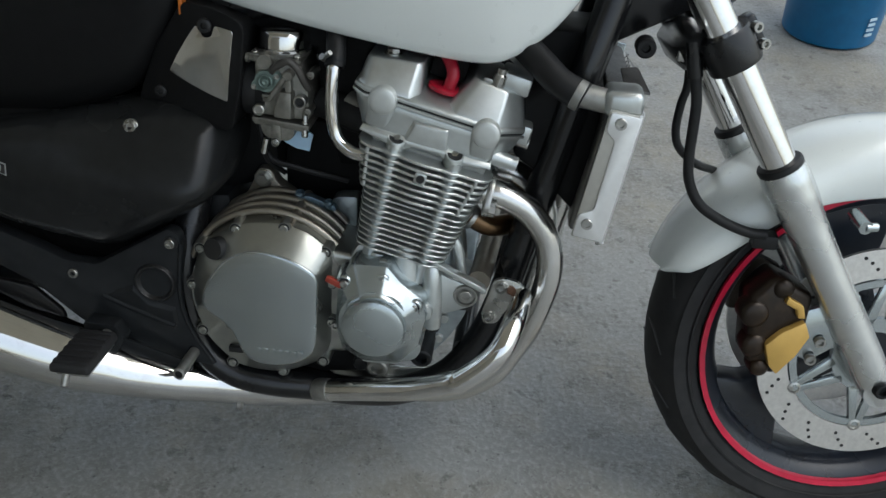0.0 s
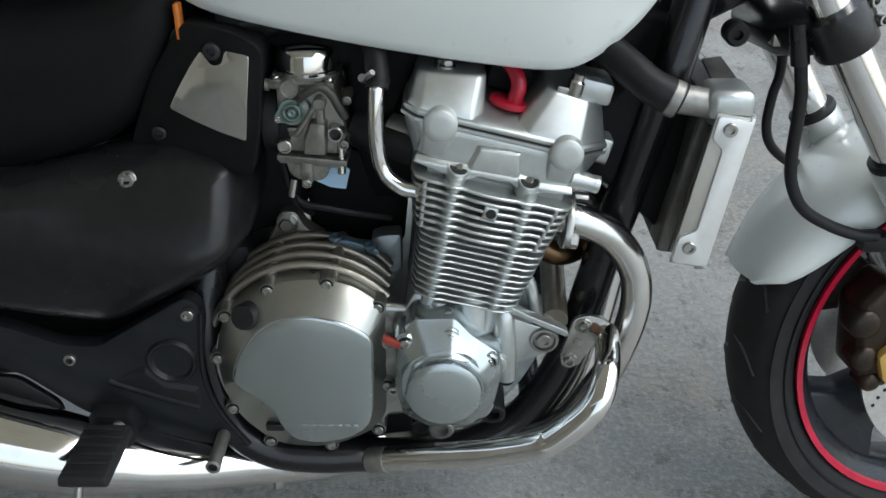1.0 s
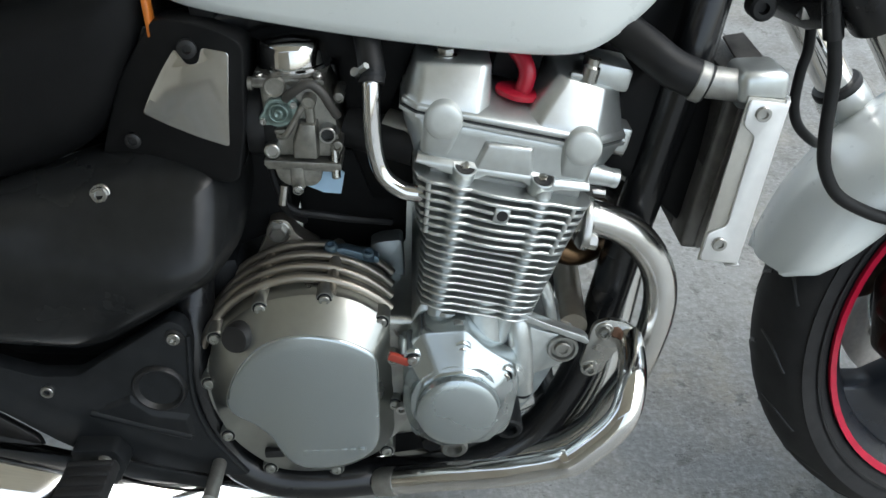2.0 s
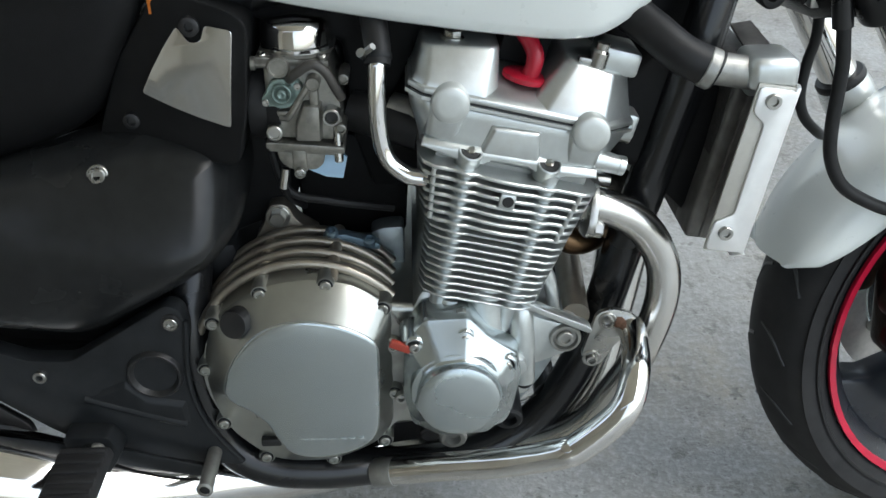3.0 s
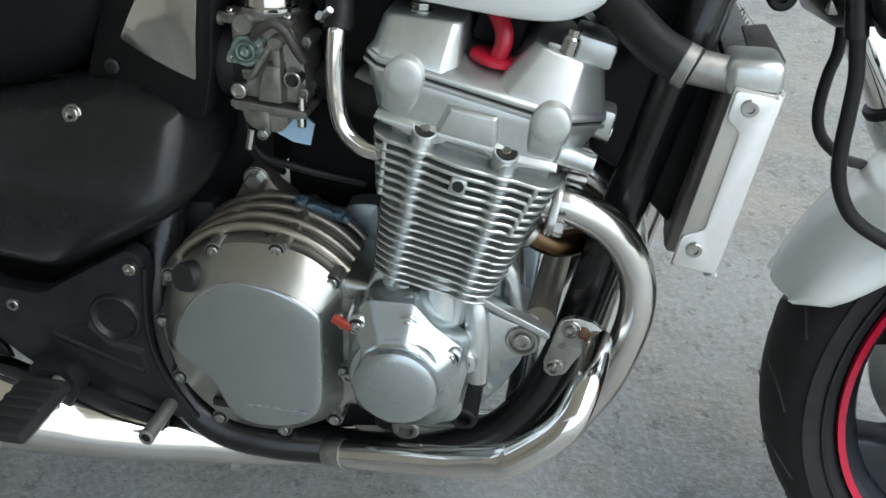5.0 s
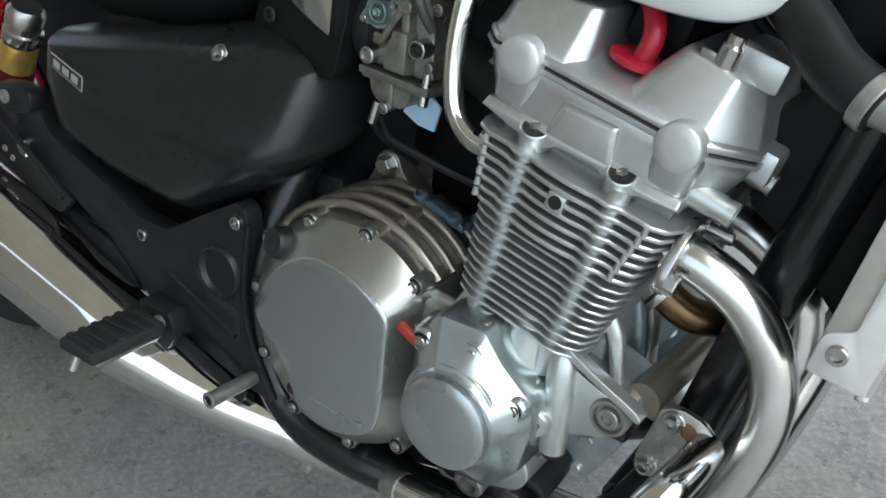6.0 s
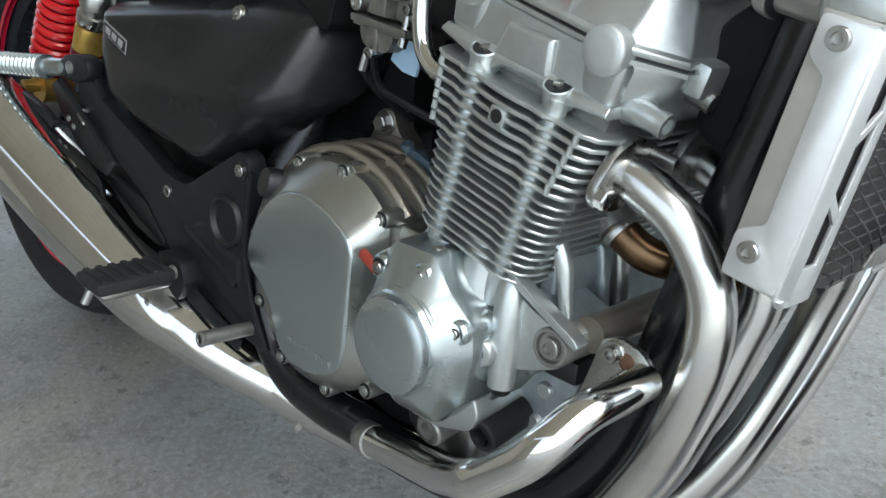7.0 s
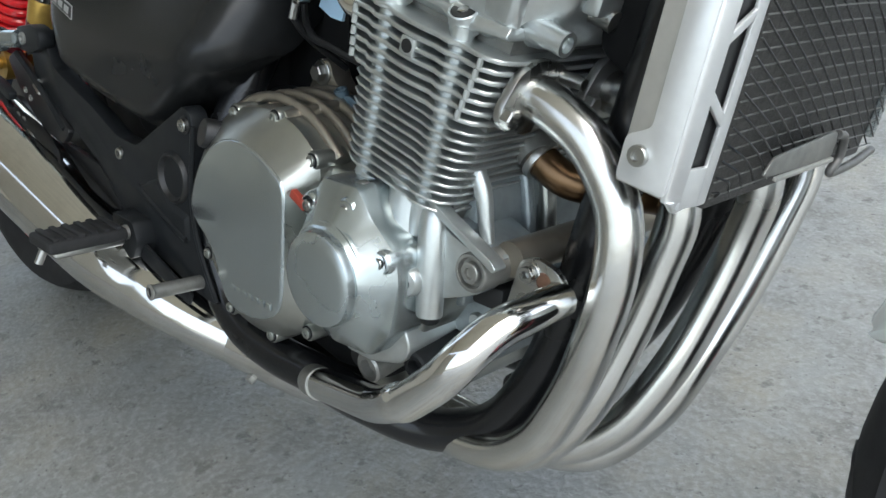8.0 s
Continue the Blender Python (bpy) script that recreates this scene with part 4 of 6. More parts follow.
def side_y(x, z, depth):
    """The panel's skin: it leans in towards the seat and wraps in at the front."""
    w = min(max((x + 0.57) / 0.2, 0), 1)
    w = w * w * (3 - 2 * w)
    crest = 0.5 * (math.sqrt((z - 0.497) ** 2 + 0.0002) - 0.014) + 0.2 * (z - 0.497)
    bend = 1.0 * ((x + 0.262) + math.sqrt((x + 0.262) ** 2 + 0.00012))
    return depth + w * crest + bend


skirt = [[(x, side_y(x, z, d), z) for x, z in drawn_in(so, k)] for d, k in ((-0.14, 0.0), (-0.168, 0.0), (-0.178, 0.002), (-0.187, 0.006), (-0.1935, 0.011))]
crown = [[(x, side_y(x, z, d), z) for x, z in shrunk(drawn_in(so, 0.011), k)] for d, k in ((-0.1985, 0.95), (-0.2015, 0.89), (-0.203, 0.81), (-0.2035, 0.7), (-0.2035, 0.55), (-0.2035, 0.4), (-0.2035, 0.25), (-0.2035, 0.1))]
side_cover = part("side_cover", loft(skirt + crown), SATIN, bike, "satin black plastic side cover with rounded edges", sharp=75)
bolt((-0.36, -0.158, 0.566), side_cover, (0, -0.95, 0.3), 0.0075, 0.005, washer=0.0098)


def on_skin(poly, lift, thick=0.0006):
    return loft([[(x, side_y(x, z, -0.2037) - lift, z) for x, z in poly], [(x, side_y(x, z, -0.2037) - lift - thick, z) for x, z in poly]])


badge = part("badge", on_skin([(-0.549, 0.536), (-0.505, 0.52), (-0.505, 0.505), (-0.549, 0.521)], 0.0), GREY_PRINT, bike, "small framed badge")
part("badge_field", on_skin([(-0.5478, 0.5341), (-0.5062, 0.519), (-0.5062, 0.507), (-0.5478, 0.5221)], 0.0007), BLACK, badge)
for k in range(3):
    x, z = -0.545 + 0.0125 * k, 0.5305 - 0.0046 * k
    part("badge_bar", on_skin([(x + 0.001, z), (x + 0.010, z - 0.0033), (x + 0.009, z - 0.0103), (x, z - 0.007)], 0.0014), GREY_PRINT, badge)


def air_y(x):
    """The air box narrows towards the back."""
    return -0.15 + 0.3 * max(-0.235 - x, 0)


airbox_poly = rounded([(-0.37, 0.578), (-0.33, 0.574), (-0.28, 0.57), (-0.235, 0.566), (-0.222, 0.62), (-0.213, 0.70), (-0.25, 0.715), (-0.292, 0.718), (-0.335, 0.66), (-0.36, 0.605)], 0.012)
airbox = part("air_box", bevelled(loft([[(x, air_y(x), z) for x, z in airbox_poly], [(x, 0.12, z) for x, z in airbox_poly]]), 0.006, 3), BLACK_MATT, bike, "black plastic air box")
trim_poly = rounded([(-0.316, 0.632), (-0.29, 0.621), (-0.264, 0.612), (-0.237, 0.605), (-0.231, 0.65), (-0.225, 0.692), (-0.249, 0.696), (-0.254, 0.682), (-0.264, 0.68), (-0.274, 0.694), (-0.288, 0.676), (-0.303, 0.654)], 0.004, 3)
part("chrome_trim", bevelled(loft([[(x, air_y(x) - 0.004 - 0.002 * math.sin(3.1 * (z - 0.605) / 0.09), z) for x, z in trim_poly], [(x, air_y(x) + 0.004, z) for x, z in trim_poly]]), 0.002), CHROME, airbox, "curved chrome trim panel")
part("trim_screw", lathe([(0.0085, -0.01), (0.0085, 0.005), (0.007, 0.006), (0.004, 0.006), (0.0035, 0.002), (0.0003, 0.002)], (-0.262, -0.143, 0.694), seg=18), BLACK, airbox)
part("trim_screw", lathe([(0.0075, -0.01), (0.0075, 0.003), (0.006, 0.004), (0.004, 0.004), (0.0035, 0.001), (0.0003, 0.001)], (-0.332, -0.122, 0.603), seg=18), BLACK, airbox)
part("intake_boot", lathe([(0.036, -0.01), (0.037, 0.0), (0.035, 0.006), (0.037, 0.01), (0.037, 0.018)], (-0.213, -0.105, 0.615), (1, 0, -0.06), 28), HOSE, airbox)
for y in (-0.035, 0.035, 0.105):
    part("intake_boot", lathe([(0.03, -0.02), (0.036, 0.0), (0.038, 0.02), (0.034, 0.03), (0.036, 0.042)], (-0.232, y, 0.615), (1, 0, -0.06), 20), HOSE, airbox)

# carburettor on the outer side, its row behind it
carb = part("carburettor", joined(lathe([(0.03, 0), (0.033, 0.004), (0.033, 0.046), (0.03, 0.056), (0.026, 0.056)], (-0.2, -0.105, 0.617), (1, 0, -0.1), 24), prism(rounded([(-0.206, 0.658), (-0.15, 0.655), (-0.142, 0.63), (-0.14, 0.585), (-0.206, 0.59)], 0.006), -0.139, -0.07, 0.004)), GREEN_ALU, bike, "aged grey carburettor with zinc fittings")
part("diaphragm_cap", lathe([(0.0335, 0), (0.0335, 0.003), (0.0312, 0.0042), (0.0305, 0.0165), (0.029, 0.022), (0.025, 0.0255), (0.0003, 0.029)], (-0.177, -0.107, 0.6655), (0, 0, 1), 32), CHROME, carb, "polished diaphragm cap")
part("cap_flange", joined(lathe([(0.0003, -0.012), (0.028, -0.012), (0.031, -0.004), (0.0325, -0.003), (0.0325, 0.0)], (-0.178, -0.11, 0.6655), (0, 0, 1), 32), prism(rounded([(-0.212, 0.659), (-0.149, 0.655), (-0.149, 0.660), (-0.212, 0.665)], 0.0015), -0.142, -0.09, 0.001)), GREEN_ALU, carb)
for x, z in ((-0.206, 0.664), (-0.154, 0.661)):
    part("cap_screw", lathe([(0.004, -0.004), (0.004, 0.003), (0.003, 0.004), (0.0003, 0.003)], (x, -0.137, z), (0, -0.3, 1), 12), STEEL, carb)
part("vacuum_pin", joined(tube([(-0.213, -0.138, 0.6585), (-0.195, -0.138, 0.657)], 0.0038, smooth=False, seg=10), lathe([(0.0062, -0.002), (0.0062, 0.002), (0.0003, 0.002)], (-0.214, -0.138, 0.6586), (1, 0, -0.05), 12)), GREEN_ALU, carb)
part("round_boss", lathe([(0.0098, -0.02), (0.0098, 0.004), (0.0088, 0.006), (0.0074, 0.006), (0.007, 0.005), (0.0003, 0.005)], (-0.192, -0.141, 0.6565), seg=24), GREEN_ALU, carb, "round plug boss")
choke = part("choke_plate", joined(lathe([(0.0135, -0.012), (0.0135, 0.0), (0.0125, 0.001), (0.0003, 0.001)], (-0.191, -0.147, 0.6335), seg=28), prism(rounded([(-0.196, 0.645), (-0.176, 0.6455), (-0.172, 0.638), (-0.18, 0.625), (-0.19, 0.622), (-0.206, 0.6225), (-0.2095, 0.629)], 0.004), -0.148, -0.137, 0.001)), TEAL_ZINC, carb, "teal-tinted zinc choke plate")
part("choke_ring", lathe([(0.0086, -0.002), (0.0086, 0.0015), (0.0078, 0.002), (0.007, 0.0015), (0.0066, -0.0002)], (-0.191, -0.148, 0.6335), seg=24), TEAL_ZINC, carb)
part("choke_hub", lathe([(0.0042, -0.002), (0.004, 0.003), (0.003, 0.0036), (0.0015, 0.003), (0.0003, 0.002)], (-0.191, -0.148, 0.6335), seg=16), TEAL_ZINC, carb)
for x, z in ((-0.1765, 0.6405), (-0.205, 0.6265)):
    bolt((x, -0.148, z), carb, r=0.0032, h=0.0025)
part("screw_boss", joined(lathe([(0.0064, -0.02), (0.0064, 0.003), (0.0055, 0.004), (0.0045, 0.004), (0.004, 0.003), (0.0003, 0.003)], (-0.163, -0.149, 0.643), seg=20), block(-0.1675, -0.1595, -0.149, -0.135, 0.622, 0.642, 0.002)), GREEN_ALU, carb)
part("jet_housing", bevelled(loft([[(-0.173, -0.152, 0.623), (-0.159, -0.152, 0.622), (-0.1605, -0.151, 0.589), (-0.182, -0.151, 0.5905), (-0.181, -0.151, 0.603)], [(-0.174, -0.135, 0.625), (-0.157, -0.135, 0.624), (-0.1585, -0.135, 0.587), (-0.184, -0.135, 0.589), (-0.183, -0.135, 0.604)]]), 0.002), GREEN_ALU, carb, "tapered jet housing")
part("cast_rib", tube([(-0.1945, -0.145, 0.611), (-0.187, -0.147, 0.612), (-0.176, -0.148, 0.628), (-0.168, -0.148, 0.64)], 0.003, seg=8), GREEN_ALU, carb)
part("spigot", lathe([(0.0078, -0.02), (0.0078, 0.006), (0.0072, 0.0066), (0.006, 0.0066), (0.0056, 0.002)], (-0.149, -0.146, 0.612), seg=24, caps=False), STEEL, carb, "open round spigot")
part("spigot_bore", lathe([(0.0058, -0.004), (0.0058, 0.0), (0.0003, 0.0)], (-0.149, -0.147, 0.612), seg=20), BLACK, carb)
for x, z in ((-0.137, 0.644), (-0.142, 0.598)):
    part("small_spigot", lathe([(0.0048, -0.03), (0.0048, 0.003), (0.0035, 0.0035), (0.003, 0.001), (0.0003, 0.001)], (x, -0.142, z), seg=14), GREEN_ALU, carb)
part("side_screw", lathe([(0.0072, -0.02), (0.0072, 0.003), (0.006, 0.004), (0.005, 0.004), (0.0045, 0.002), (0.0003, 0.002)], (-0.201, -0.145, 0.597), seg=20), STEEL, carb)
part("rib_web", block(-0.197, -0.183, -0.146, -0.135, 0.612, 0.617, 0.0015), GREEN_ALU, carb)
part("bowl_flange", joined(prism(rounded([(-0.21, 0.588), (-0.14, 0.581), (-0.14, 0.5745), (-0.21, 0.5815)], 0.002), -0.146, -0.07, 0.001), prism(rounded([(-0.208, 0.5815), (-0.143, 0.575), (-0.143, 0.572), (-0.208, 0.5785)], 0.001), -0.144, -0.07, 0.0005)), GREEN_ALU, carb)
part("float_bowl", prism(rounded([(-0.202, 0.58), (-0.158, 0.576), (-0.16, 0.564), (-0.167, 0.558), (-0.19, 0.559), (-0.199, 0.566)], 0.005), -0.142, -0.075, 0.004, 3), GREEN_ALU, carb, "float bowl")
part("bowl_rib", block(-0.188, -0.175, -0.1445, -0.13, 0.557, 0.581, 0.002), GREEN_ALU, carb)
part("drain_screw", joined(lathe([(0.0052, -0.01), (0.0052, 0.003), (0.0045, 0.0036), (0.0036, 0.0036), (0.0032, 0.0015), (0.0003, 0.0015)], (-0.182, -0.1445, 0.557), (0, -1, -0.15), 16), moved(block(-0.0032, 0.0032, -0.0045, 0.0, -0.0006, 0.0006), pose(-0.182, -0.1445, 0.557, 0, 40, 0))), STEEL, carb)
part("bowl_screw", lathe([(0.0042, -0.02), (0.0042, 0.012), (0.003, 0.013), (0.0003, 0.012)], (-0.146, -0.14, 0.578), (0, -0.2, -1), 12), STEEL, carb)
part("link_hose", tube([(-0.183, -0.146, 0.646), (-0.178, -0.153, 0.652), (-0.162, -0.156, 0.662), (-0.151, -0.155, 0.655), (-0.144, -0.152, 0.64), (-0.1395, -0.145, 0.628)], 0.0042, seg=12), GREY_HOSE, carb, "faded grey link hose")
part("drain_nozzle", tube([(-0.196, -0.135, 0.557), (-0.2, -0.137, 0.538)], 0.004, smooth=False, seg=8), STEEL, carb)
for y in (-0.035, 0.035, 0.105):
    part("carb_body", joined(block(-0.205, -0.145, y - 0.03, y + 0.03, 0.57, 0.65, 0.006), lathe([(0.028, 0), (0.028, 0.03), (0.0003, 0.03)], (-0.174, y, 0.65), (0, 0, 1), 18)), GREEN_ALU, carb)


def ring_at(x, half, z0, z1, power=3.0, n=28, y_in=0.0):
    out = []
    for j in range(n):
        a = 2 * math.pi * j / n
        c, s = math.cos(a), math.sin(a)
        k = (abs(c) ** power + abs(s) ** power) ** (-1 / power)
        out.append((x, half * k * c, (z0 + z1) / 2 + (z1 - z0) / 2 * k * s))
    return out


tank_rows = [(-0.315, 0.085, 0.752, 0.85), (-0.30, 0.115, 0.738, 0.865), (-0.25, 0.138, 0.722, 0.9), (-0.12, 0.152, 0.698, 0.95), (0.0, 0.158, 0.681, 0.98), (0.065, 0.156, 0.675, 0.985), (0.1, 0.15, 0.683, 0.985), (0.14, 0.14, 0.712, 0.98), (0.17, 0.128, 0.748, 0.965), (0.2, 0.11, 0.79, 0.945), (0.23, 0.08, 0.83, 0.92)]


def tank_bm():
    pts = []
    for x, w, z0, z1 in tank_rows:
        h = z1 - z0
        half = [(0.0, z0 + 0.03), (w - 0.03, z0 + 0.022), (w - 0.022, z0 + 0.001), (w - 0.014, z0 - 0.001), (w - 0.008, z0 + 0.002), (w - 0.005, z0 + 0.012), (w - 0.002, z0 + 0.024), (w + 0.002, z0 + 0.05), (w + 0.004, z0 + 0.3 * h), (w - 0.002, z0 + 0.55 * h), (w * 0.82, z0 + 0.82 * h), (w * 0.5, z0 + 0.96 * h), (0.0, z1)]
        pts.append([(x, -y, z) for y, z in half] + [(x, y, z) for y, z in half[-2:0:-1]])
    fine = []
    lines = [spline([row[j] for row in pts], 5) for j in range(len(pts[0]))]
    for i in range(len(lines[0])):
        fine.append([l[i] for l in lines])
    return loft(fine)


tank = part("fuel_tank", tank_bm(), WHITE, bike, "glossy pearl white fuel tank", sharp=50)
part("tank_pad", block(-0.262, -0.24, -0.12, -0.1, 0.712, 0.728, 0.003), HOSE, tank)
seat_rows = [(-0.285, 0.07, 0.725, 0.77), (-0.3, 0.115, 0.70, 0.768), (-0.33, 0.132, 0.655, 0.757), (-0.365, 0.138, 0.602, 0.745), (-0.42, 0.142, 0.572, 0.738), (-0.5, 0.145, 0.55, 0.735), (-0.6, 0.145, 0.555, 0.74), (-0.75, 0.13, 0.65, 0.76), (-1.0, 0.1, 0.74, 0.8)]
seat_loops = [ring_at(x, w, a, b, 4.5) for x, w, a, b in seat_rows]
seat_lines = [spline([r[j] for r in seat_loops], 4) for j in range(28)]
part("seat", loft([[l[i] for l in seat_lines] for i in range(len(seat_lines[0]))]), VINYL, bike, "black vinyl seat", sharp=60)
part("tail_cowl", loft([ring_at(x, w, a, b, 3.5) for x, w, a, b in ((-0.33, 0.1, 0.75, 0.78), (-0.38, 0.146, 0.737, 0.80), (-0.6, 0.15, 0.738, 0.83), (-1.0, 0.11, 0.79, 0.9))]), WHITE, bike, "white tail cowl")
part("amber_marker", block(-0.298, -0.292, -0.132, -0.118, 0.7, 0.735, 0.002), ORANGE, bike)

# foot peg plate
plate_poly = [(-0.302, 0.437), (-0.298, 0.415), (-0.306, 0.36), (-0.304, 0.325), (-0.295, 0.295), (-0.264, 0.243), (-0.30, 0.246), (-0.38, 0.266), (-0.42, 0.278), (-0.452, 0.30), (-0.5, 0.345), (-0.575, 0.385), (-0.64, 0.42), (-0.645, 0.475), (-0.615, 0.482), (-0.59, 0.44), (-0.5, 0.405), (-0.455, 0.384), (-0.415, 0.382), (-0.325, 0.437), (-0.315, 0.443)]
plate = part("peg_plate", bevelled(loft([[(x, -0.185 - 0.04 * max(-x - 0.45, 0), z) for x, z in rounded(plate_poly, 0.008, 3)], [(x, -0.165 - 0.04 * max(-x - 0.45, 0), z) for x, z in rounded(plate_poly, 0.008, 3)]]), 0.002), DARK_METAL, bike, "dark cast foot peg plate")
part("washer", lathe([(0.0095, -0.002), (0.0095, 0.001), (0.0003, 0.001)], (-0.312, -0.1855, 0.424), seg=24), BLACK, plate)
bolt((-0.312, -0.1862, 0.424), plate, r=0.0068, h=0.004)
part("washer", lathe([(0.0085, -0.002), (0.0085, 0.001), (0.0003, 0.001)], (-0.447, -0.1855, 0.367), seg=24), BLACK, plate)
bolt((-0.447, -0.1862, 0.367), plate, r=0.0066, h=0.004)
part("plate_recess", lathe([(0.0285, -0.004), (0.0275, 0.002), (0.0255, 0.005), (0.0238, 0.005), (0.0225, 0.003), (0.0205, -0.0002), (0.0003, -0.0004)], (-0.337, -0.185, 0.364), seg=32), BLACK, plate)
part("plate_facet", bevelled(loft([[(x, y, z) for x, z in poly] for y, poly in ((-0.1845, [(-0.415, 0.34), (-0.368, 0.358), (-0.35, 0.338), (-0.312, 0.33), (-0.31, 0.298)]), (-0.1885, [(-0.405, 0.338), (-0.368, 0.35), (-0.35, 0.331), (-0.317, 0.324), (-0.316, 0.305)]))]), 0.001), DARK_METAL, plate)
part("plate_rib", tube([(-0.41, -0.186, 0.338), (-0.36, -0.186, 0.318), (-0.315, -0.186, 0.302)], 0.0045), DARK_METAL, plate)
part("plate_edge", tube([(-0.299, -0.184, 0.425), (-0.306, -0.184, 0.36), (-0.302, -0.184, 0.32), (-0.29, -0.184, 0.287), (-0.266, -0.184, 0.247)], 0.003, seg=8), DARK_METAL, plate)
heel_poly = rounded([(-0.70, 0.296), (-0.684, 0.332), (-0.65, 0.344), (-0.6, 0.346), (-0.514, 0.335), (-0.475, 0.3), (-0.47, 0.25), (-0.565, 0.232)], 0.008, 3)
part("heel_guard", bevelled(loft([[(x, -0.178, z) for x, z in heel_poly], [(x, -0.17, z) for x, z in heel_poly]]), 0.003), BLACK, plate, "black heel guard")
part("peg_bracket", prism(rounded([(-0.432, 0.308), (-0.388, 0.306), (-0.378, 0.285), (-0.392, 0.262), (-0.43, 0.268)], 0.005, 3), -0.209, -0.18, 0.002), DARK_METAL, plate, "black foot peg bracket")
bolt((-0.4, -0.209, 0.2925), plate, r=0.008, h=0.004, material=DULL)
peg = part("foot_peg", joined(tube([(-0.408, -0.19, 0.29), (-0.407, -0.225, 0.291)], 0.009, smooth=False, seg=14), bevelled(loft([[(x, y, z) for x, z in ((-0.43, 0.283), (-0.385, 0.283), (-0.388, 0.296), (-0.427, 0.296))] for y in (-0.218, -0.296)]), 0.004, 3)), STEEL, bike, "folding foot peg with ribbed rubber pad")
pad = part("peg_rubber", bevelled(loft([[(x, y, z) for x, z in ((-0.434, 0.29), (-0.381, 0.29), (-0.383, 0.303), (-0.432, 0.303))] for y in (-0.216, -0.302)]), 0.004, 3), RUBBER, peg, "black ribbed rubber pad")
for k in range(6):
    part("rib", block(-0.43, -0.385, -0.228 - 0.0135 * k, -0.221 - 0.0135 * k, 0.301, 0.3055, 0.0015), RUBBER, peg)
part("peg_feeler", tube([(-0.415, -0.294, 0.286), (-0.417, -0.3, 0.272)], 0.0045, smooth=False, seg=10), STEEL, peg)
part("brake_pedal", bevelled(loft([[(x, y, z) for x, z in ((-0.39, 0.262), (-0.295, 0.238), (-0.29, 0.252), (-0.39, 0.284))] for y in (-0.195, -0.2)]), 0.002), DARK_METAL, bike, "grey brake pedal arm")
part("pedal_tip", joined(tube([(-0.293, -0.185, 0.262), (-0.292, -0.241, 0.2655)], 0.0075, smooth=False, seg=18), lathe([(0.0075, 0), (0.0082, 0.001), (0.0082, 0.003), (0.0052, 0.004)], (-0.292, -0.241, 0.2655), (-0.03, -1, 0.09), 18, caps=False)), DULL, bike, "round hollow brake pedal tip")
part("pedal_bore", lathe([(0.006, 0), (0.006, 0.0008), (0.0003, 0.0008)], (-0.292, -0.2415, 0.2655), (-0.03, -1, 0.09), 16), BLACK, bike)
part("pedal_pivot", tube([(-0.408, -0.175, 0.29), (-0.408, -0.203, 0.29)], 0.013, smooth=False), DARK_METAL, bike)
part("brake_light_rod", tube([(-0.455, -0.16, 0.33), (-0.435, -0.165, 0.3)], 0.006, smooth=False, seg=8), DULL, bike)

# pillion peg, muffler bracket, rear shock
part("pillion_peg", joined(tube([(-0.652, -0.203, 0.467), (-0.69, -0.213, 0.463)], 0.0105, smooth=False), lathe([(0.0003, 0), *[(0.0148 if i % 4 in (1, 2) else 0.0112, 0.0026 * i) for i in range(1, 56)], (0.0003, 0.15)], (-0.678, -0.212, 0.464), (-0.985, -0.08, -0.12), 18)), BRUSHED, bike, "ribbed silver pillion foot peg")
part("peg_lug", prism(rounded([(-0.665, 0.48), (-0.62, 0.488), (-0.6, 0.482), (-0.598, 0.462), (-0.63, 0.452), (-0.665, 0.453)], 0.009, 4), -0.201, -0.182, 0.003), DARK_METAL, plate)
bolt((-0.643, -0.201, 0.4686), plate, r=0.0075, h=0.003, material=DULL)
bolt((-0.633, -0.186, 0.4117), plate, r=0.011, h=0.01, hexed=True, washer=0.0145)
strap = rounded([(-0.715, 0.435), (-0.69, 0.405), (-0.66, 0.38), (-0.62, 0.358), (-0.575, 0.352), (-0.556, 0.37), (-0.6, 0.402), (-0.65, 0.43), (-0.69, 0.448)], 0.006, 3)
part("muffler_bracket", prism(strap, -0.194, -0.186, 0.0015), BLACK, bike, "black muffler bracket")
part("bracket_flange", tube([(-0.69, -0.192, 0.444), (-0.645, -0.195, 0.425), (-0.6, -0.195, 0.398), (-0.568, -0.194, 0.372)], 0.0042, seg=8), DARK_METAL, bike)
for x, z in ((-0.668, 0.402), (-0.655, 0.394)):
    bolt((x, -0.194, z), bike, r=0.004, h=0.002, material=DULL, name="bracket_rivet")
part("muffler_stay", prism(rounded([(-0.76, 0.42), (-0.7, 0.412), (-0.668, 0.4), (-0.67, 0.39), (-0.72, 0.397), (-0.76, 0.405)], 0.004), -0.215, -0.205, 0.001), DARK_METAL, bike)
SH0, SH1 = Vector((-0.86, -0.13, 0.42)), Vector((-0.755, -0.13, 0.63))
shock = part("shock_absorber", tube([SH0, SH0.lerp(SH1, 0.5), SH1], 0.02, smooth=False), MAROON, bike, "rear shock absorber with a red spring")
coil = [SH0.lerp(SH1, 0.1 + 0.85 * k / 252) + Vector((0.027 * math.cos(k * math.pi / 9), 0.027 * math.sin(k * math.pi / 9), -0.013 * math.cos(k * math.pi / 9))) for k in range(253)]
part("coil_spring", tube(coil, 0.0058, smooth=False, seg=8), RED_PAINT, shock, "bright red coil spring")
part("reservoir", lathe([(0.0003, 0), (0.02, 0), (0.02, 0.06), (0.0185, 0.064)], (-0.7135, -0.15, 0.452), (0.4, 0, 0.9), 24), GOLD, shock, "gold anodised reservoir")
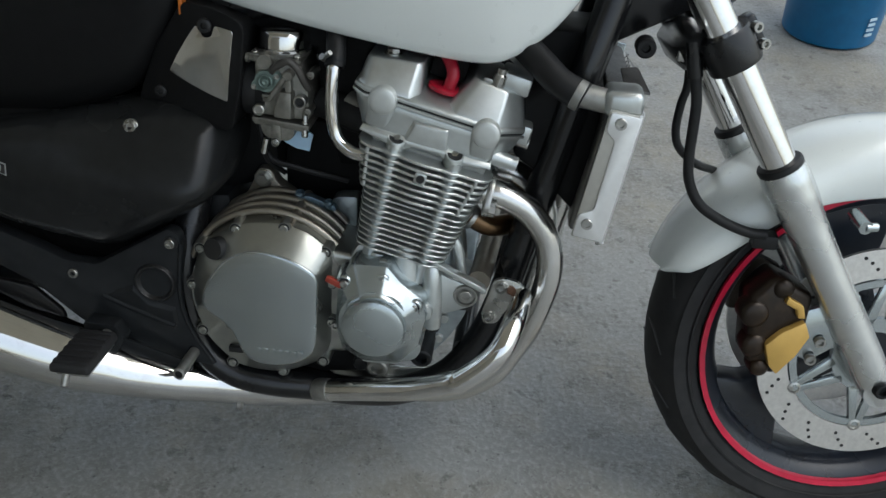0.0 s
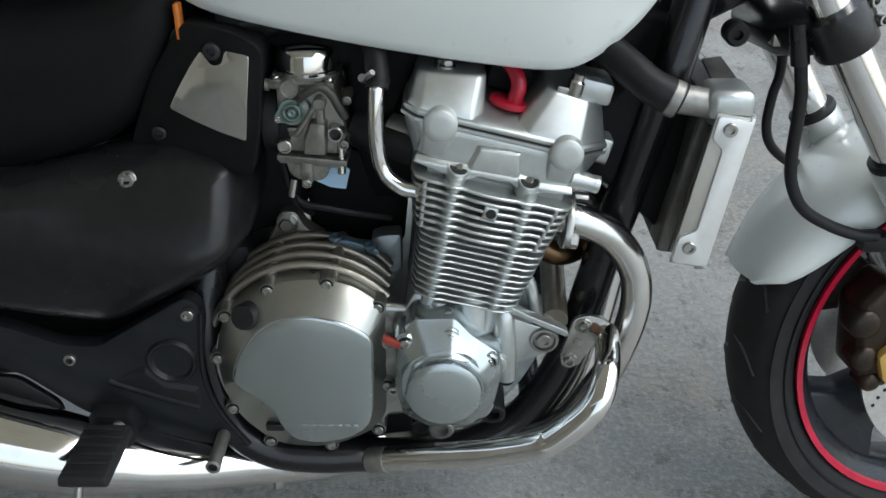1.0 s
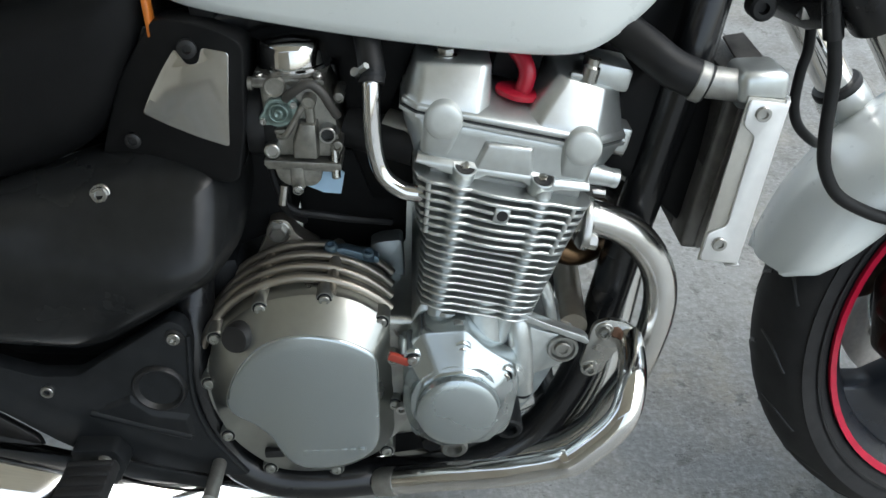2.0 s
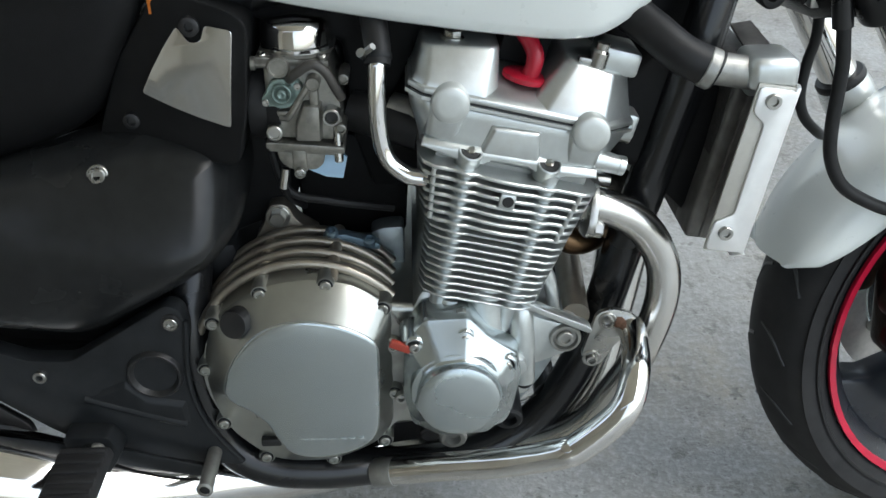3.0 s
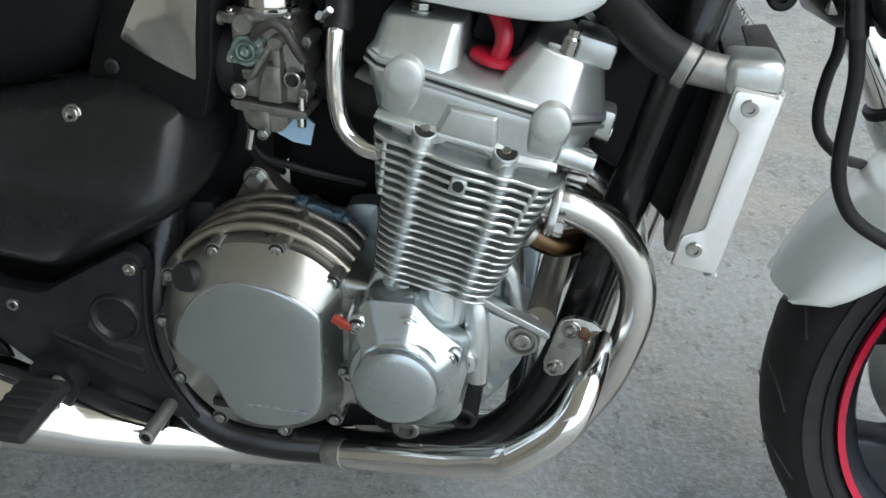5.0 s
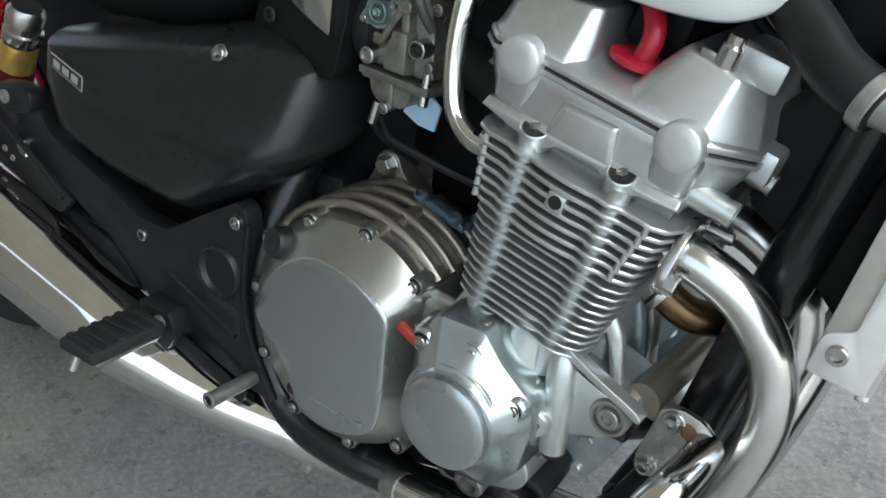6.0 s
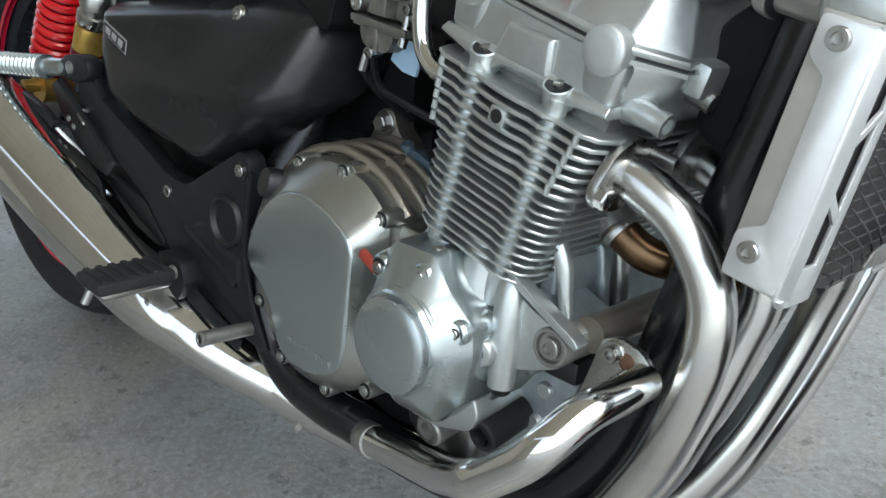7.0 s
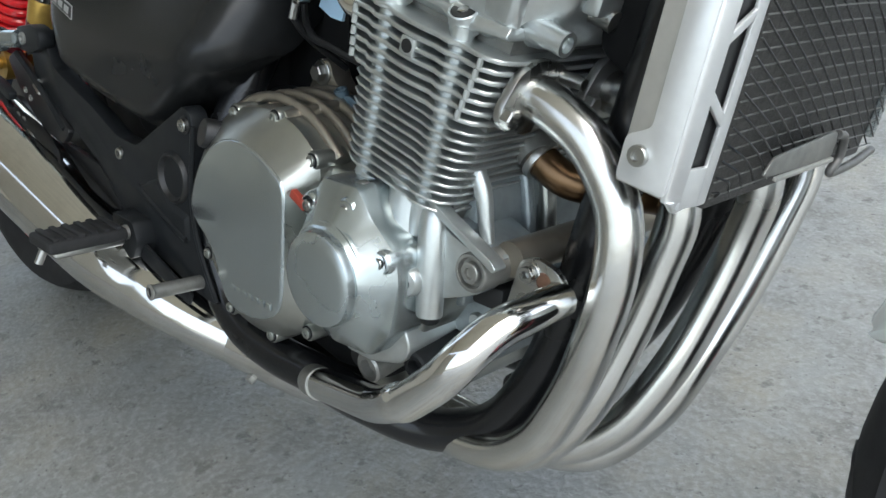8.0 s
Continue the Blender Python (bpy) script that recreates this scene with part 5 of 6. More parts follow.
part("reservoir_sleeve", lathe([(0.0203, 0), (0.0206, 0.001), (0.0206, 0.03), (0.0203, 0.031)], (-0.7135, -0.15, 0.452), (0.4, 0, 0.9), 24), MAROON, shock, "dark red label sleeve")
part("reservoir_cap", lathe([(0.0185, 0), (0.0215, 0.004), (0.0215, 0.016), (0.0185, 0.018), (0.0185, 0.024), (0.0205, 0.026), (0.0205, 0.04), (0.016, 0.046), (0.0003, 0.046)], (-0.6855, -0.15, 0.511), (0.4, 0, 0.9), 24), STEEL, shock)
part("spring_seat", lathe([(0.034, -0.01), (0.036, -0.004), (0.036, 0.012), (0.03, 0.016)], SH1, (-0.45, 0, -0.89), 28), STEEL, shock)
part("shock_clevis", joined(lathe([(0.024, -0.014), (0.024, 0.014), (0.0003, 0.014)], (-0.86, -0.135, 0.405), seg=22), tube([(-0.86, -0.17, 0.405), (-0.86, -0.1, 0.405)], 0.009, smooth=False)), GOLD, shock)

# rear wheel
def tyre_bm(radius, half, rim_r, seg=72):
    prof = [(rim_r, -half * 0.72), (rim_r + 0.012, -half * 0.86), (rim_r + 0.03, -half * 0.97), (rim_r + 0.042, -half), (radius - 0.027, -half * 0.955), (radius - 0.019, -half * 0.85), (radius - 0.0115, -half * 0.68), (radius - 0.005, -half * 0.45), (radius - 0.0012, -half * 0.22), (radius, 0)]
    prof = prof + [(r, -w) for r, w in prof[-2::-1]]
    return lathe(prof, (0, 0, 0), (0, 1, 0), seg, caps=False)


def rim_bm(rim_r, half, seg=64):
    prof = [(rim_r + 0.006, -half), (rim_r + 0.004, -half + 0.006), (rim_r - 0.016, -half + 0.016), (rim_r - 0.024, -half * 0.4), (rim_r - 0.03, 0)]
    prof = prof + [(r, -w) for r, w in prof[-2::-1]] + [(rim_r + 0.008, half + 0.001), (rim_r - 0.002, 0), (rim_r + 0.008, -half - 0.001)]
    return lathe(prof, (0, 0, 0), (0, 1, 0), seg, caps=False)


def tape_bm(rim_r, half, seg=64):
    return joined(*[lathe([(rim_r - 0.0035, s * (half + 0.0025)), (rim_r + 0.0042, s * (half + 0.0035)), (rim_r + 0.0042, s * (half - 0.002)), (rim_r - 0.0035, s * (half - 0.006))], (0, 0, 0), (0, 1, 0), seg, caps=False) for s in (1, -1)])


RW = Matrix.Translation((-0.965, 0, 0.318))
rear = part("rear_wheel", moved(rim_bm(0.224, 0.078), RW), RIM, bike, "black cast rear wheel")
part("tyre", moved(tyre_bm(0.315, 0.09, 0.226), RW), RUBBER, rear, "black road tyre")
part("rim_stripe", moved(tape_bm(0.226, 0.079), RW), RED_TAPE, rear, "red rim tape")
part("hub", moved(lathe([(0.0003, -0.08), (0.05, -0.08), (0.05, 0.08), (0.0003, 0.08)], (0, 0, 0), (0, 1, 0), 28), RW), RIM, rear)
for k in range(3):
    part("spoke", moved(bevelled(loft([[(r, y, s) for y, s in ((-0.02, -w), (0.02, -w), (0.02, w), (-0.02, w))] for r, w in ((0.04, 0.035), (0.12, 0.022), (0.2, 0.035))]), 0.006), RW @ Matrix.Rotation(radians(120 * k + 20), 4, "Y")), RIM, rear)

# ---- radiator ----
# Its front plane runs from the lower to the upper edge; q is the way back through it.
RA, RB = Vector((0.224, 0, 0.481)), Vector((0.249, 0, 0.637))
R_UP = (RB - RA).normalized()
R_BACK = Vector((-R_UP.z, 0, R_UP.x))
R_LEN = (RB - RA).length
RAD = Matrix(((R_BACK.x, 0, R_UP.x, RA.x), (0, 1, 0, 0), (R_BACK.z, 0, R_UP.z, RA.z), (0, 0, 0, 1)))


def rad(bm):
    return moved(bm, RAD)


radiator = part("radiator", rad(block(0.001, 0.034, -0.126, 0.138, -0.02, R_LEN, 0.003)), CORE, bike, "black radiator behind a wire mesh guard")
part("side_tank", rad(bevelled(loft([[(q, y, z) for q, z in ((0.002, -0.018), (0.037, -0.016), (0.031, R_LEN - 0.006), (0.002, R_LEN + 0.002))] for y in (-0.131, -0.09)]), 0.004, 3)), TANK_PLASTIC, radiator, "grey radiator end tank")
part("tank_seam", rad(tube([(0.022, -0.1315, -0.015), (0.018, -0.1315, R_LEN - 0.01)], 0.0016, smooth=False, seg=8)), TANK_PLASTIC, radiator)
part("side_tank", rad(block(0.01, 0.05, 0.125, 0.14, -0.004, R_LEN + 0.02, 0.004, 3)), TANK_PLASTIC, radiator)
shell = [(0.0, -0.002), (0.037, -0.002), (0.0355, R_LEN + 0.002), (0.0, R_LEN + 0.002)]
part("side_shroud", rad(joined(bevelled(loft([[(q, -0.18, z) for q, z in shell], [(q, -0.183, z) for q, z in shell]]), 0.0008), block(0.0, 0.003, -0.183, -0.165, -0.002, R_LEN + 0.002, 0.001))), MATT_ALU, radiator, "brushed aluminium radiator side panel")
step = rounded([(0.0005, 0.0), (0.036, 0.0), (0.036, 0.0285), (0.0205, 0.038), (0.021, 0.126), (0.0338, 0.135), (0.0345, R_LEN), (0.0005, R_LEN)], 0.004, 3)
part("raised_frame", rad(bevelled(loft([[(q, -0.1825, z) for q, z in step], [(q, -0.1862, z) for q, z in step]]), 0.001)), PLATE_ALU, radiator)
part("front_bezel", rad(bevelled(loft([[(q, y, z) for q, y in ((-0.001, -0.1845), (0.003, -0.1845), (-0.001, -0.172), (-0.005, -0.172))] for z in (-0.003, R_LEN + 0.003)]), 0.001)), PLATE_ALU, radiator)
part("bezel_rail", rad(bevelled(loft([[(q, y, z) for q, y in ((-0.0045, -0.1505), (-0.0015, -0.1505), (-0.0015, -0.138), (-0.0045, -0.138))] for z in (-0.01, R_LEN + 0.003)]), 0.0008)), PLATE_ALU, radiator)
for z0, z1, rise in ((-0.008, 0.0185, -0.0015), (0.0595, 0.068, -0.017), (0.094, 0.101, 0.013), (0.148, 0.16, 0.0)):
    part("bezel_bridge", rad(bevelled(loft([[(q, -0.1725, z0), (q, -0.15, z0 + rise), (q, -0.15, z1 + rise), (q, -0.1725, z1)] for q in (-0.0045, -0.0015)]), 0.0006)), PLATE_ALU, radiator)
part("slot_backing", rad(block(0.0, 0.004, -0.168, -0.14, -0.004, R_LEN, 0.001)), BLACK, radiator)
part("bezel_foot", rad(bevelled(loft([[(-0.004, -0.184, -0.002), (-0.004, -0.136, -0.002), (-0.001, -0.137, -0.008), (-0.001, -0.168, -0.013)], [(0.002, -0.184, -0.002), (0.002, -0.136, -0.002), (0.004, -0.137, -0.008), (0.004, -0.168, -0.013)]]), 0.001)), PLATE_ALU, radiator)
part("far_shroud", rad(block(-0.004, 0.035, 0.14, 0.148, -0.004, R_LEN + 0.004, 0.002)), BRUSHED, radiator)
upright, level = [], []
for k in range(32):
    # slanting wires, cut off at the guard's sides
    y0, y1 = -0.136 + 0.0185 * (k - 14), -0.136 + 0.0185 * (k - 14) + 1.67 * R_LEN
    lo, hi = max(y0, -0.137), min(y1, 0.138)
    if hi - lo < 0.005:
        continue
    za, zb = R_LEN * (1 - (lo - y0) / (y1 - y0)), R_LEN * (1 - (hi - y0) / (y1 - y0))
    upright.append(tube([(-0.006, lo, za - 0.006), (-0.0095, (lo + hi) / 2, (za + zb) / 2 - 0.003), (-0.006, hi, zb - 0.006)], 0.0008, smooth=True, seg=5))
for k in range(16):
    z = -0.006 + 0.0106 * k
    level.append(tube([(-0.0055, -0.137, z), (-0.009, 0.0, z + 0.004), (-0.0055, 0.138, z - 0.001)], 0.0006, seg=5))
tagged(part("mesh_guard", rad(joined(*level)), WIRE, radiator, "fine steel wire mesh guard"), kind="stuff")
tagged(part("mesh_guard", rad(joined(*upright)), BLACK_GLOSS, radiator, "dark slanting wires of the mesh guard"), kind="stuff")
tab = rounded([(-0.082, 0.002), (-0.071, 0.0145), (0.027, 0.0205), (0.034, 0.016), (0.035, -0.003), (-0.066, 0.0)], 0.004, 3)
part("lower_bracket", rad(bevelled(loft([[(q, y, z) for y, z in tab] for q in (-0.0125, -0.0105)]), 0.0006)), DULL, radiator, "stained lower bracket of the mesh guard")
part("bracket_lip", rad(block(-0.0155, -0.0125, -0.064, 0.034, -0.004, -0.0005, 0.0008)), MATT_ALU, radiator)
part("lower_hook", rad(tube([(-0.012, 0.033, 0.017), (-0.013, 0.046, 0.013), (-0.013, 0.051, -0.004), (-0.013, 0.042, -0.0145), (-0.012, 0.06, -0.017), (-0.01, 0.1, -0.017), (-0.008, 0.138, -0.012)], 0.0035)), TANK_PLASTIC, radiator)
bolt(tuple(RAD @ Vector((0.0234, -0.1862, 0.0195))), radiator, r=0.0068, h=0.004, material=STEEL)
bolt(tuple(RAD @ Vector((0.0206, -0.1862, 0.1475))), radiator, r=0.0068, h=0.004, material=STEEL)
part("filler_neck", joined(tube([(0.212, -0.16, 0.642), (0.235, -0.155, 0.645)], 0.0165, smooth=False), block(0.207, 0.251, -0.18, -0.13, 0.634, 0.664, 0.009, 3)), CAST, radiator, "cast aluminium radiator outlet")
part("outlet_pipe", tube([(0.17, -0.158, 0.653), (0.22, -0.16, 0.645)], 0.0145, smooth=False), DULL, radiator)
stay = [(0.232, -0.042, 0.652), (0.2536, -0.037, 0.6533), (0.268, -0.08, 0.634), (0.238, -0.085, 0.636)]
part("top_stay", bevelled(loft([[(x, y, z) for x, y, z in stay], [(x, y, z + 0.003) for x, y, z in stay]]), 0.0006), TANK_PLASTIC, radiator, "dull brown radiator stay")
part("radiator_hose", tube([(0.05, -0.07, 0.72), (0.09, -0.1, 0.705), (0.13, -0.135, 0.68), (0.155, -0.152, 0.662), (0.185, -0.16, 0.649)], 0.0172), HOSE, bike, "thick black radiator hose")
part("hose_clamp", lathe([(0.0174, -0.005), (0.0182, -0.004), (0.0182, 0.004), (0.0174, 0.005)], (0.178, -0.159, 0.651), (0.9, -0.2, -0.35), 26), DULL, bike)
part("rubber_bobbin", lathe([(0.0125, -0.01), (0.0125, 0.008), (0.01, 0.01), (0.0055, 0.01), (0.0045, 0.004), (0.0003, 0.004)], (0.255, -0.07, 0.69), seg=22), HOSE, bike)

# ---- front end ----
RAKE = radians(32.3)
STEER = Matrix.Translation((0.612, 0.0, 0.288)) @ Matrix.Rotation(radians(8), 4, Vector((-math.sin(RAKE), 0, math.cos(RAKE))))
UP = Vector((-math.sin(RAKE), 0, math.cos(RAKE)))


def fr(bm):
    return moved(bm, STEER)


def leg(y, d, off=0.0):
    return Vector((-0.008 + off * math.cos(RAKE), y, -0.02 + off * math.sin(RAKE))) + UP * d


front = part("front_wheel", fr(rim_bm(0.2245, 0.05)), RIM, bike, "black cast front wheel")
part("tyre", fr(tyre_bm(0.2945, 0.061, 0.2265)), RUBBER, front, "black road tyre with worn tread grooves")
part("bead_ring", fr(joined(*[lathe([(0.244, q * 0.0575), (0.2455, q * 0.0592), (0.247, q * 0.0588), (0.2485, q * 0.0592)], (0, 0, 0), (0, 1, 0), 72, caps=False) for q in (-1, 1)])), RUBBER, front)
part("rim_stripe", fr(tape_bm(0.2265, 0.051)), RED_TAPE, front, "red rim tape")
part("hub", fr(lathe([(0.0003, -0.06), (0.032, -0.06), (0.04, -0.04), (0.04, 0.04), (0.032, 0.06), (0.0003, 0.06)], (0, 0, 0), (0, 1, 0), 28)), RIM, front)
for k in range(3):
    part("spoke", fr(moved(bevelled(loft([[(r, y, s) for y, s in ((-d, -w), (d, -w), (d, w), (-d, w))] for r, w, d in ((0.03, 0.03, 0.025), (0.1, 0.022, 0.018), (0.16, 0.045, 0.02), (0.204, 0.095, 0.026))]), 0.006), Matrix.Rotation(radians(120 * k + 17), 4, "Y"))), RIM, front)
for k in range(40):
    for s in (-1, 1):
        a = 2 * math.pi * (k + 0.25 * s) / 40
        if k % 2:
            continue
        rr = [(0.293, 0.006 * s), (0.2895, 0.025 * s), (0.2805, 0.043 * s)]
        g = [(r * math.cos(a + 0.035 * i * i), y, r * math.sin(a + 0.035 * i * i)) for i, (r, y) in enumerate(rr)]
        part("tread_groove", fr(tube(g, 0.0026, 4, 5)), BLACK, front)


def disc_bm(r0, r1, y0, y1, holes=40):
    seg = 96
    return lathe([(r0, y0), (r1, y0), (r1, y1), (r0, y1), (r0, y0)], (0, 0, 0), (0, 1, 0), seg, caps=False)


for side_sign in (-1, 1):
    yd = 0.068 * side_sign
    disc = part("brake_disc", fr(disc_bm(0.115, 0.157, yd - 0.0025, yd + 0.0025)), DISC, bike, "drilled steel brake disc")
    for k in range(36):
        a = 2 * math.pi * k / 36
        for j, r in enumerate((0.129, 0.139, 0.148)):
            b = a + 0.055 * j
            part("drill_hole", fr(lathe([(0.0026, -0.0004), (0.0026, 0.0004), (0.0003, 0.0004)], (r * math.cos(b), yd + 0.0026 * side_sign, r * math.sin(b)), (0, side_sign, 0), 8)), BLACK, disc) if side_sign < 0 and k % 2 == 0 else None
    part("disc_carrier", fr(lathe([(0.036, yd - 0.004), (0.056, yd - 0.004), (0.056, yd + 0.004), (0.036, yd + 0.004), (0.036, yd - 0.004)], (0, 0, 0), (0, 1, 0), 40, caps=False)), BRUSHED, disc, "silver spoked disc carrier")
    part("carrier_ring", fr(lathe([(0.103, yd - 0.0035), (0.113, yd - 0.0035), (0.113, yd + 0.0035), (0.103, yd + 0.0035), (0.103, yd - 0.0035)], (0, 0, 0), (0, 1, 0), 72, caps=False)), BRUSHED, disc)
    for a in (2 * math.pi * (k + 0.5) / 6 for k in range(6)):
        for d in (-0.32, 0.32):
            p0, p1 = Vector((0.05 * math.cos(a + d), 0.05 * math.sin(a + d))), Vector((0.106 * math.cos(a + d * 0.12), 0.106 * math.sin(a + d * 0.12)))
            n = (p1 - p0).orthogonal().normalized()
            part("carrier_arm", fr(bevelled(loft([[(q.x, yd + e, q.y) for q in (p0 - n * 0.007, p1 - n * 0.005, p1 + n * 0.005, p0 + n * 0.007)] for e in (-0.004, 0.004)]), 0.0015, 2)), BRUSHED, disc)
    for k in range(6):
        a = 2 * math.pi * (k + 0.5) / 6
        part("disc_button", fr(lathe([(0.009, -0.004), (0.009, 0.004), (0.006, 0.005), (0.005, 0.003), (0.0003, 0.003)], (0.112 * math.cos(a), yd, 0.112 * math.sin(a)), (0, side_sign, 0), 14)), STEEL, disc)

for y in (-0.102, 0.08):
    fork = part("fork_leg", fr(joined(tube([leg(y, -0.03), leg(y, 0.02), leg(y, 0.1), leg(y, 0.2), leg(y, 0.26), leg(y, 0.295), leg(y, 0.325), leg(y, 0.343)], [0.021, 0.025, 0.0248, 0.0248, 0.0262, 0.0295, 0.0302, 0.0278], 5, 28), lathe([(0.024, 0), (0.024, 0.016), (0.0003, 0.016)], leg(y, -0.012), (0, math.copysign(1, y), 0), 24))), FORK_ALU, bike, "silver alloy fork leg with chrome upper tube")
    part("dust_seal", fr(lathe([(0.0278, -0.004), (0.0284, 0.0), (0.0284, 0.004), (0.0265, 0.0065), (0.0225, 0.007)], leg(y, 0.343), UP, 28)), HOSE, fork, "black dust seal")
    part("upper_tube", fr(tube([leg(y, 0.33), leg(y, 0.78)], 0.0215, smooth=False, seg=28)), CHROME, fork, "chrome fork tube")
    part("axle_nut", fr(lathe([(0.012, 0.0), (0.012, 0.022), (0.01, 0.025), (0.007, 0.025), (0.006, 0.018), (0.0003, 0.018)], leg(y, -0.002) + Vector((0, math.copysign(0.006, y), 0)), (0, math.copysign(1, y), 0), 18)), DARK_METAL, fork)
    part("clamp_ring", fr(lathe([(0.0225, -0.022), (0.031, -0.022), (0.032, -0.018), (0.032, 0.018), (0.031, 0.022), (0.0225, 0.022)], leg(y, 0.506), UP, 28)), BLACK_GLOSS, fork, "black clamp ring of the lower yoke")
    part("clamp_lug", fr(bevelled(loft([[tuple(leg(y + math.copysign(w, -y), d, o)) for w, o in ((-0.006, 0.02), (-0.006, 0.043), (0.03, 0.043), (0.03, 0.02))] for d in (0.484, 0.528)]), 0.005)), BLACK_GLOSS, fork)
    for d in (0.495, 0.517):
        bolt(tuple(STEER @ leg(y + math.copysign(0.006, y), d, 0.034)), fork, tuple(STEER.to_3x3() @ Vector((0.25, math.copysign(1, y), 0))), 0.0065, 0.009)
part("lower_yoke", fr(bevelled(loft([[tuple(leg(y, d, o)) for y, o in ((-0.1, -0.03), (-0.1, 0.02), (-0.05, 0.0), (0.05, 0.0), (0.08, 0.02), (0.08, -0.03), (0.04, -0.05), (-0.05, -0.05))] for d in (0.491, 0.526)]), 0.005)), BLACK_GLOSS, bike, "black lower fork yoke")
part("upper_yoke", fr(bevelled(loft([[tuple(leg(y, d, o)) for y, o in ((-0.13, -0.03), (-0.13, 0.03), (0.13, 0.03), (0.13, -0.03), (0.04, -0.08), (-0.04, -0.08))] for d in (0.75, 0.775)]), 0.005)), BLACK_GLOSS, bike)

# front mudguard
def mud_rows():
    rows = []
    for k in range(51):
        a = radians(161.5 - 3.07 * k)
        t = k / 50
        drop = 0.06 + 0.022 * math.exp(-((t - 0.42) / 0.16) ** 2) - 0.048 * (1 - math.sqrt(1 - (max(0, 0.2 - t) / 0.2) ** 2))
        w = 0.076 - 0.034 * (1 - math.sqrt(1 - (max(0, 0.14 - t) / 0.14) ** 2))
        top = 0.315 + 0.006 * max(0, 0.2 - t) / 0.2
        prof = [(-w, top - drop), (-w - 0.001, top - min(0.045, drop * 0.75)), (-w * 0.93, top - min(0.022, drop * 0.4)), (-w * 0.72, top - 0.008), (-w * 0.35, top - 0.001), (0, top + 0.001)]
        prof = prof + [(-y, r) for y, r in prof[-2::-1]]
        inner = [(y * 0.95, r - 0.004) for y, r in prof[::-1]]
        rows.append([(r * math.cos(a), y, r * math.sin(a)) for y, r in prof + inner])
    return rows


fender = part("front_mudguard", fr(loft(mud_rows())), WHITE, bike, "pearl white front mudguard", sharp=45)
part("mudguard_screw", fr(joined(tube([(-0.075, -0.078, 0.205), (-0.075, -0.115, 0.2)], 0.009, smooth=False, seg=14), tube([(-0.075, -0.112, 0.2), (-0.06, -0.11, 0.2)], 0.006, smooth=False, seg=10))), BRUSHED, fender)

# brake caliper and hoses
cal = part("brake_caliper", fr(bevelled(loft([[(x, y, z) for x, z in ((-0.195, 0.09), (-0.165, 0.125), (-0.112, 0.1), (-0.115, 0.03), (-0.145, -0.022), (-0.185, 0.0))] for y in (-0.104, -0.045)]), 0.01, 3)), SOOT, bike, "sooty bronze brake caliper with a gold badge")
part("caliper_face", fr(bevelled(loft([[(x, y, z) for x, z in ((-0.168, 0.03), (-0.15, 0.05), (-0.122, 0.066), (-0.112, 0.045), (-0.126, 0.015), (-0.146, -0.012), (-0.158, 0.0))] for y in (-0.114, -0.098)]), 0.002)), GOLD_PAINT, cal, "bright gold caliper badge")
part("caliper_clip", fr(bevelled(loft([[(x, y, z) for x, z in ((-0.15, 0.1), (-0.128, 0.088), (-0.122, 0.07), (-0.132, 0.07), (-0.136, 0.082), (-0.152, 0.09))] for y in (-0.112, -0.098)]), 0.002)), GOLD_PAINT, cal)
for x, z, r in ((-0.186, 0.07, 0.019), (-0.178, 0.024, 0.017), (-0.166, -0.008, 0.013), (-0.155, 0.108, 0.014)):
    part("piston_boss", fr(lathe([(r, -0.02), (r, 0.002), (r * 0.93, 0.005), (r * 0.75, 0.0075), (r * 0.4, 0.009), (0.0003, 0.0095)], (x, -0.1, z), (0, -1, 0), 22)), SOOT, cal)
part("caliper_bracket", fr(bevelled(loft([[(x, y, z) for x, z in ((-0.118, 0.075), (-0.05, 0.1), (-0.04, 0.07), (-0.06, 0.03), (-0.1, 0.0), (-0.125, 0.012))] for y in (-0.098, -0.085)]), 0.003)), BRUSHED, cal)
for a, r in ((160, 0.098), (140, 0.105), (176, 0.1)):
    bolt(tuple(STEER @ Vector((r * math.cos(radians(a)), -0.1, r * math.sin(radians(a))))), cal, r=0.0075, h=0.007)
part("far_caliper", fr(bevelled(loft([[(r * math.cos(a), y, r * math.sin(a)) for r, a in ((0.165, radians(180)), (0.172, radians(163)), (0.165, radians(146)), (0.118, radians(142)), (0.112, radians(160)), (0.118, radians(178)))] for y in (0.05, 0.11)]), 0.008)), SOOT, bike, "sooty bronze brake caliper")
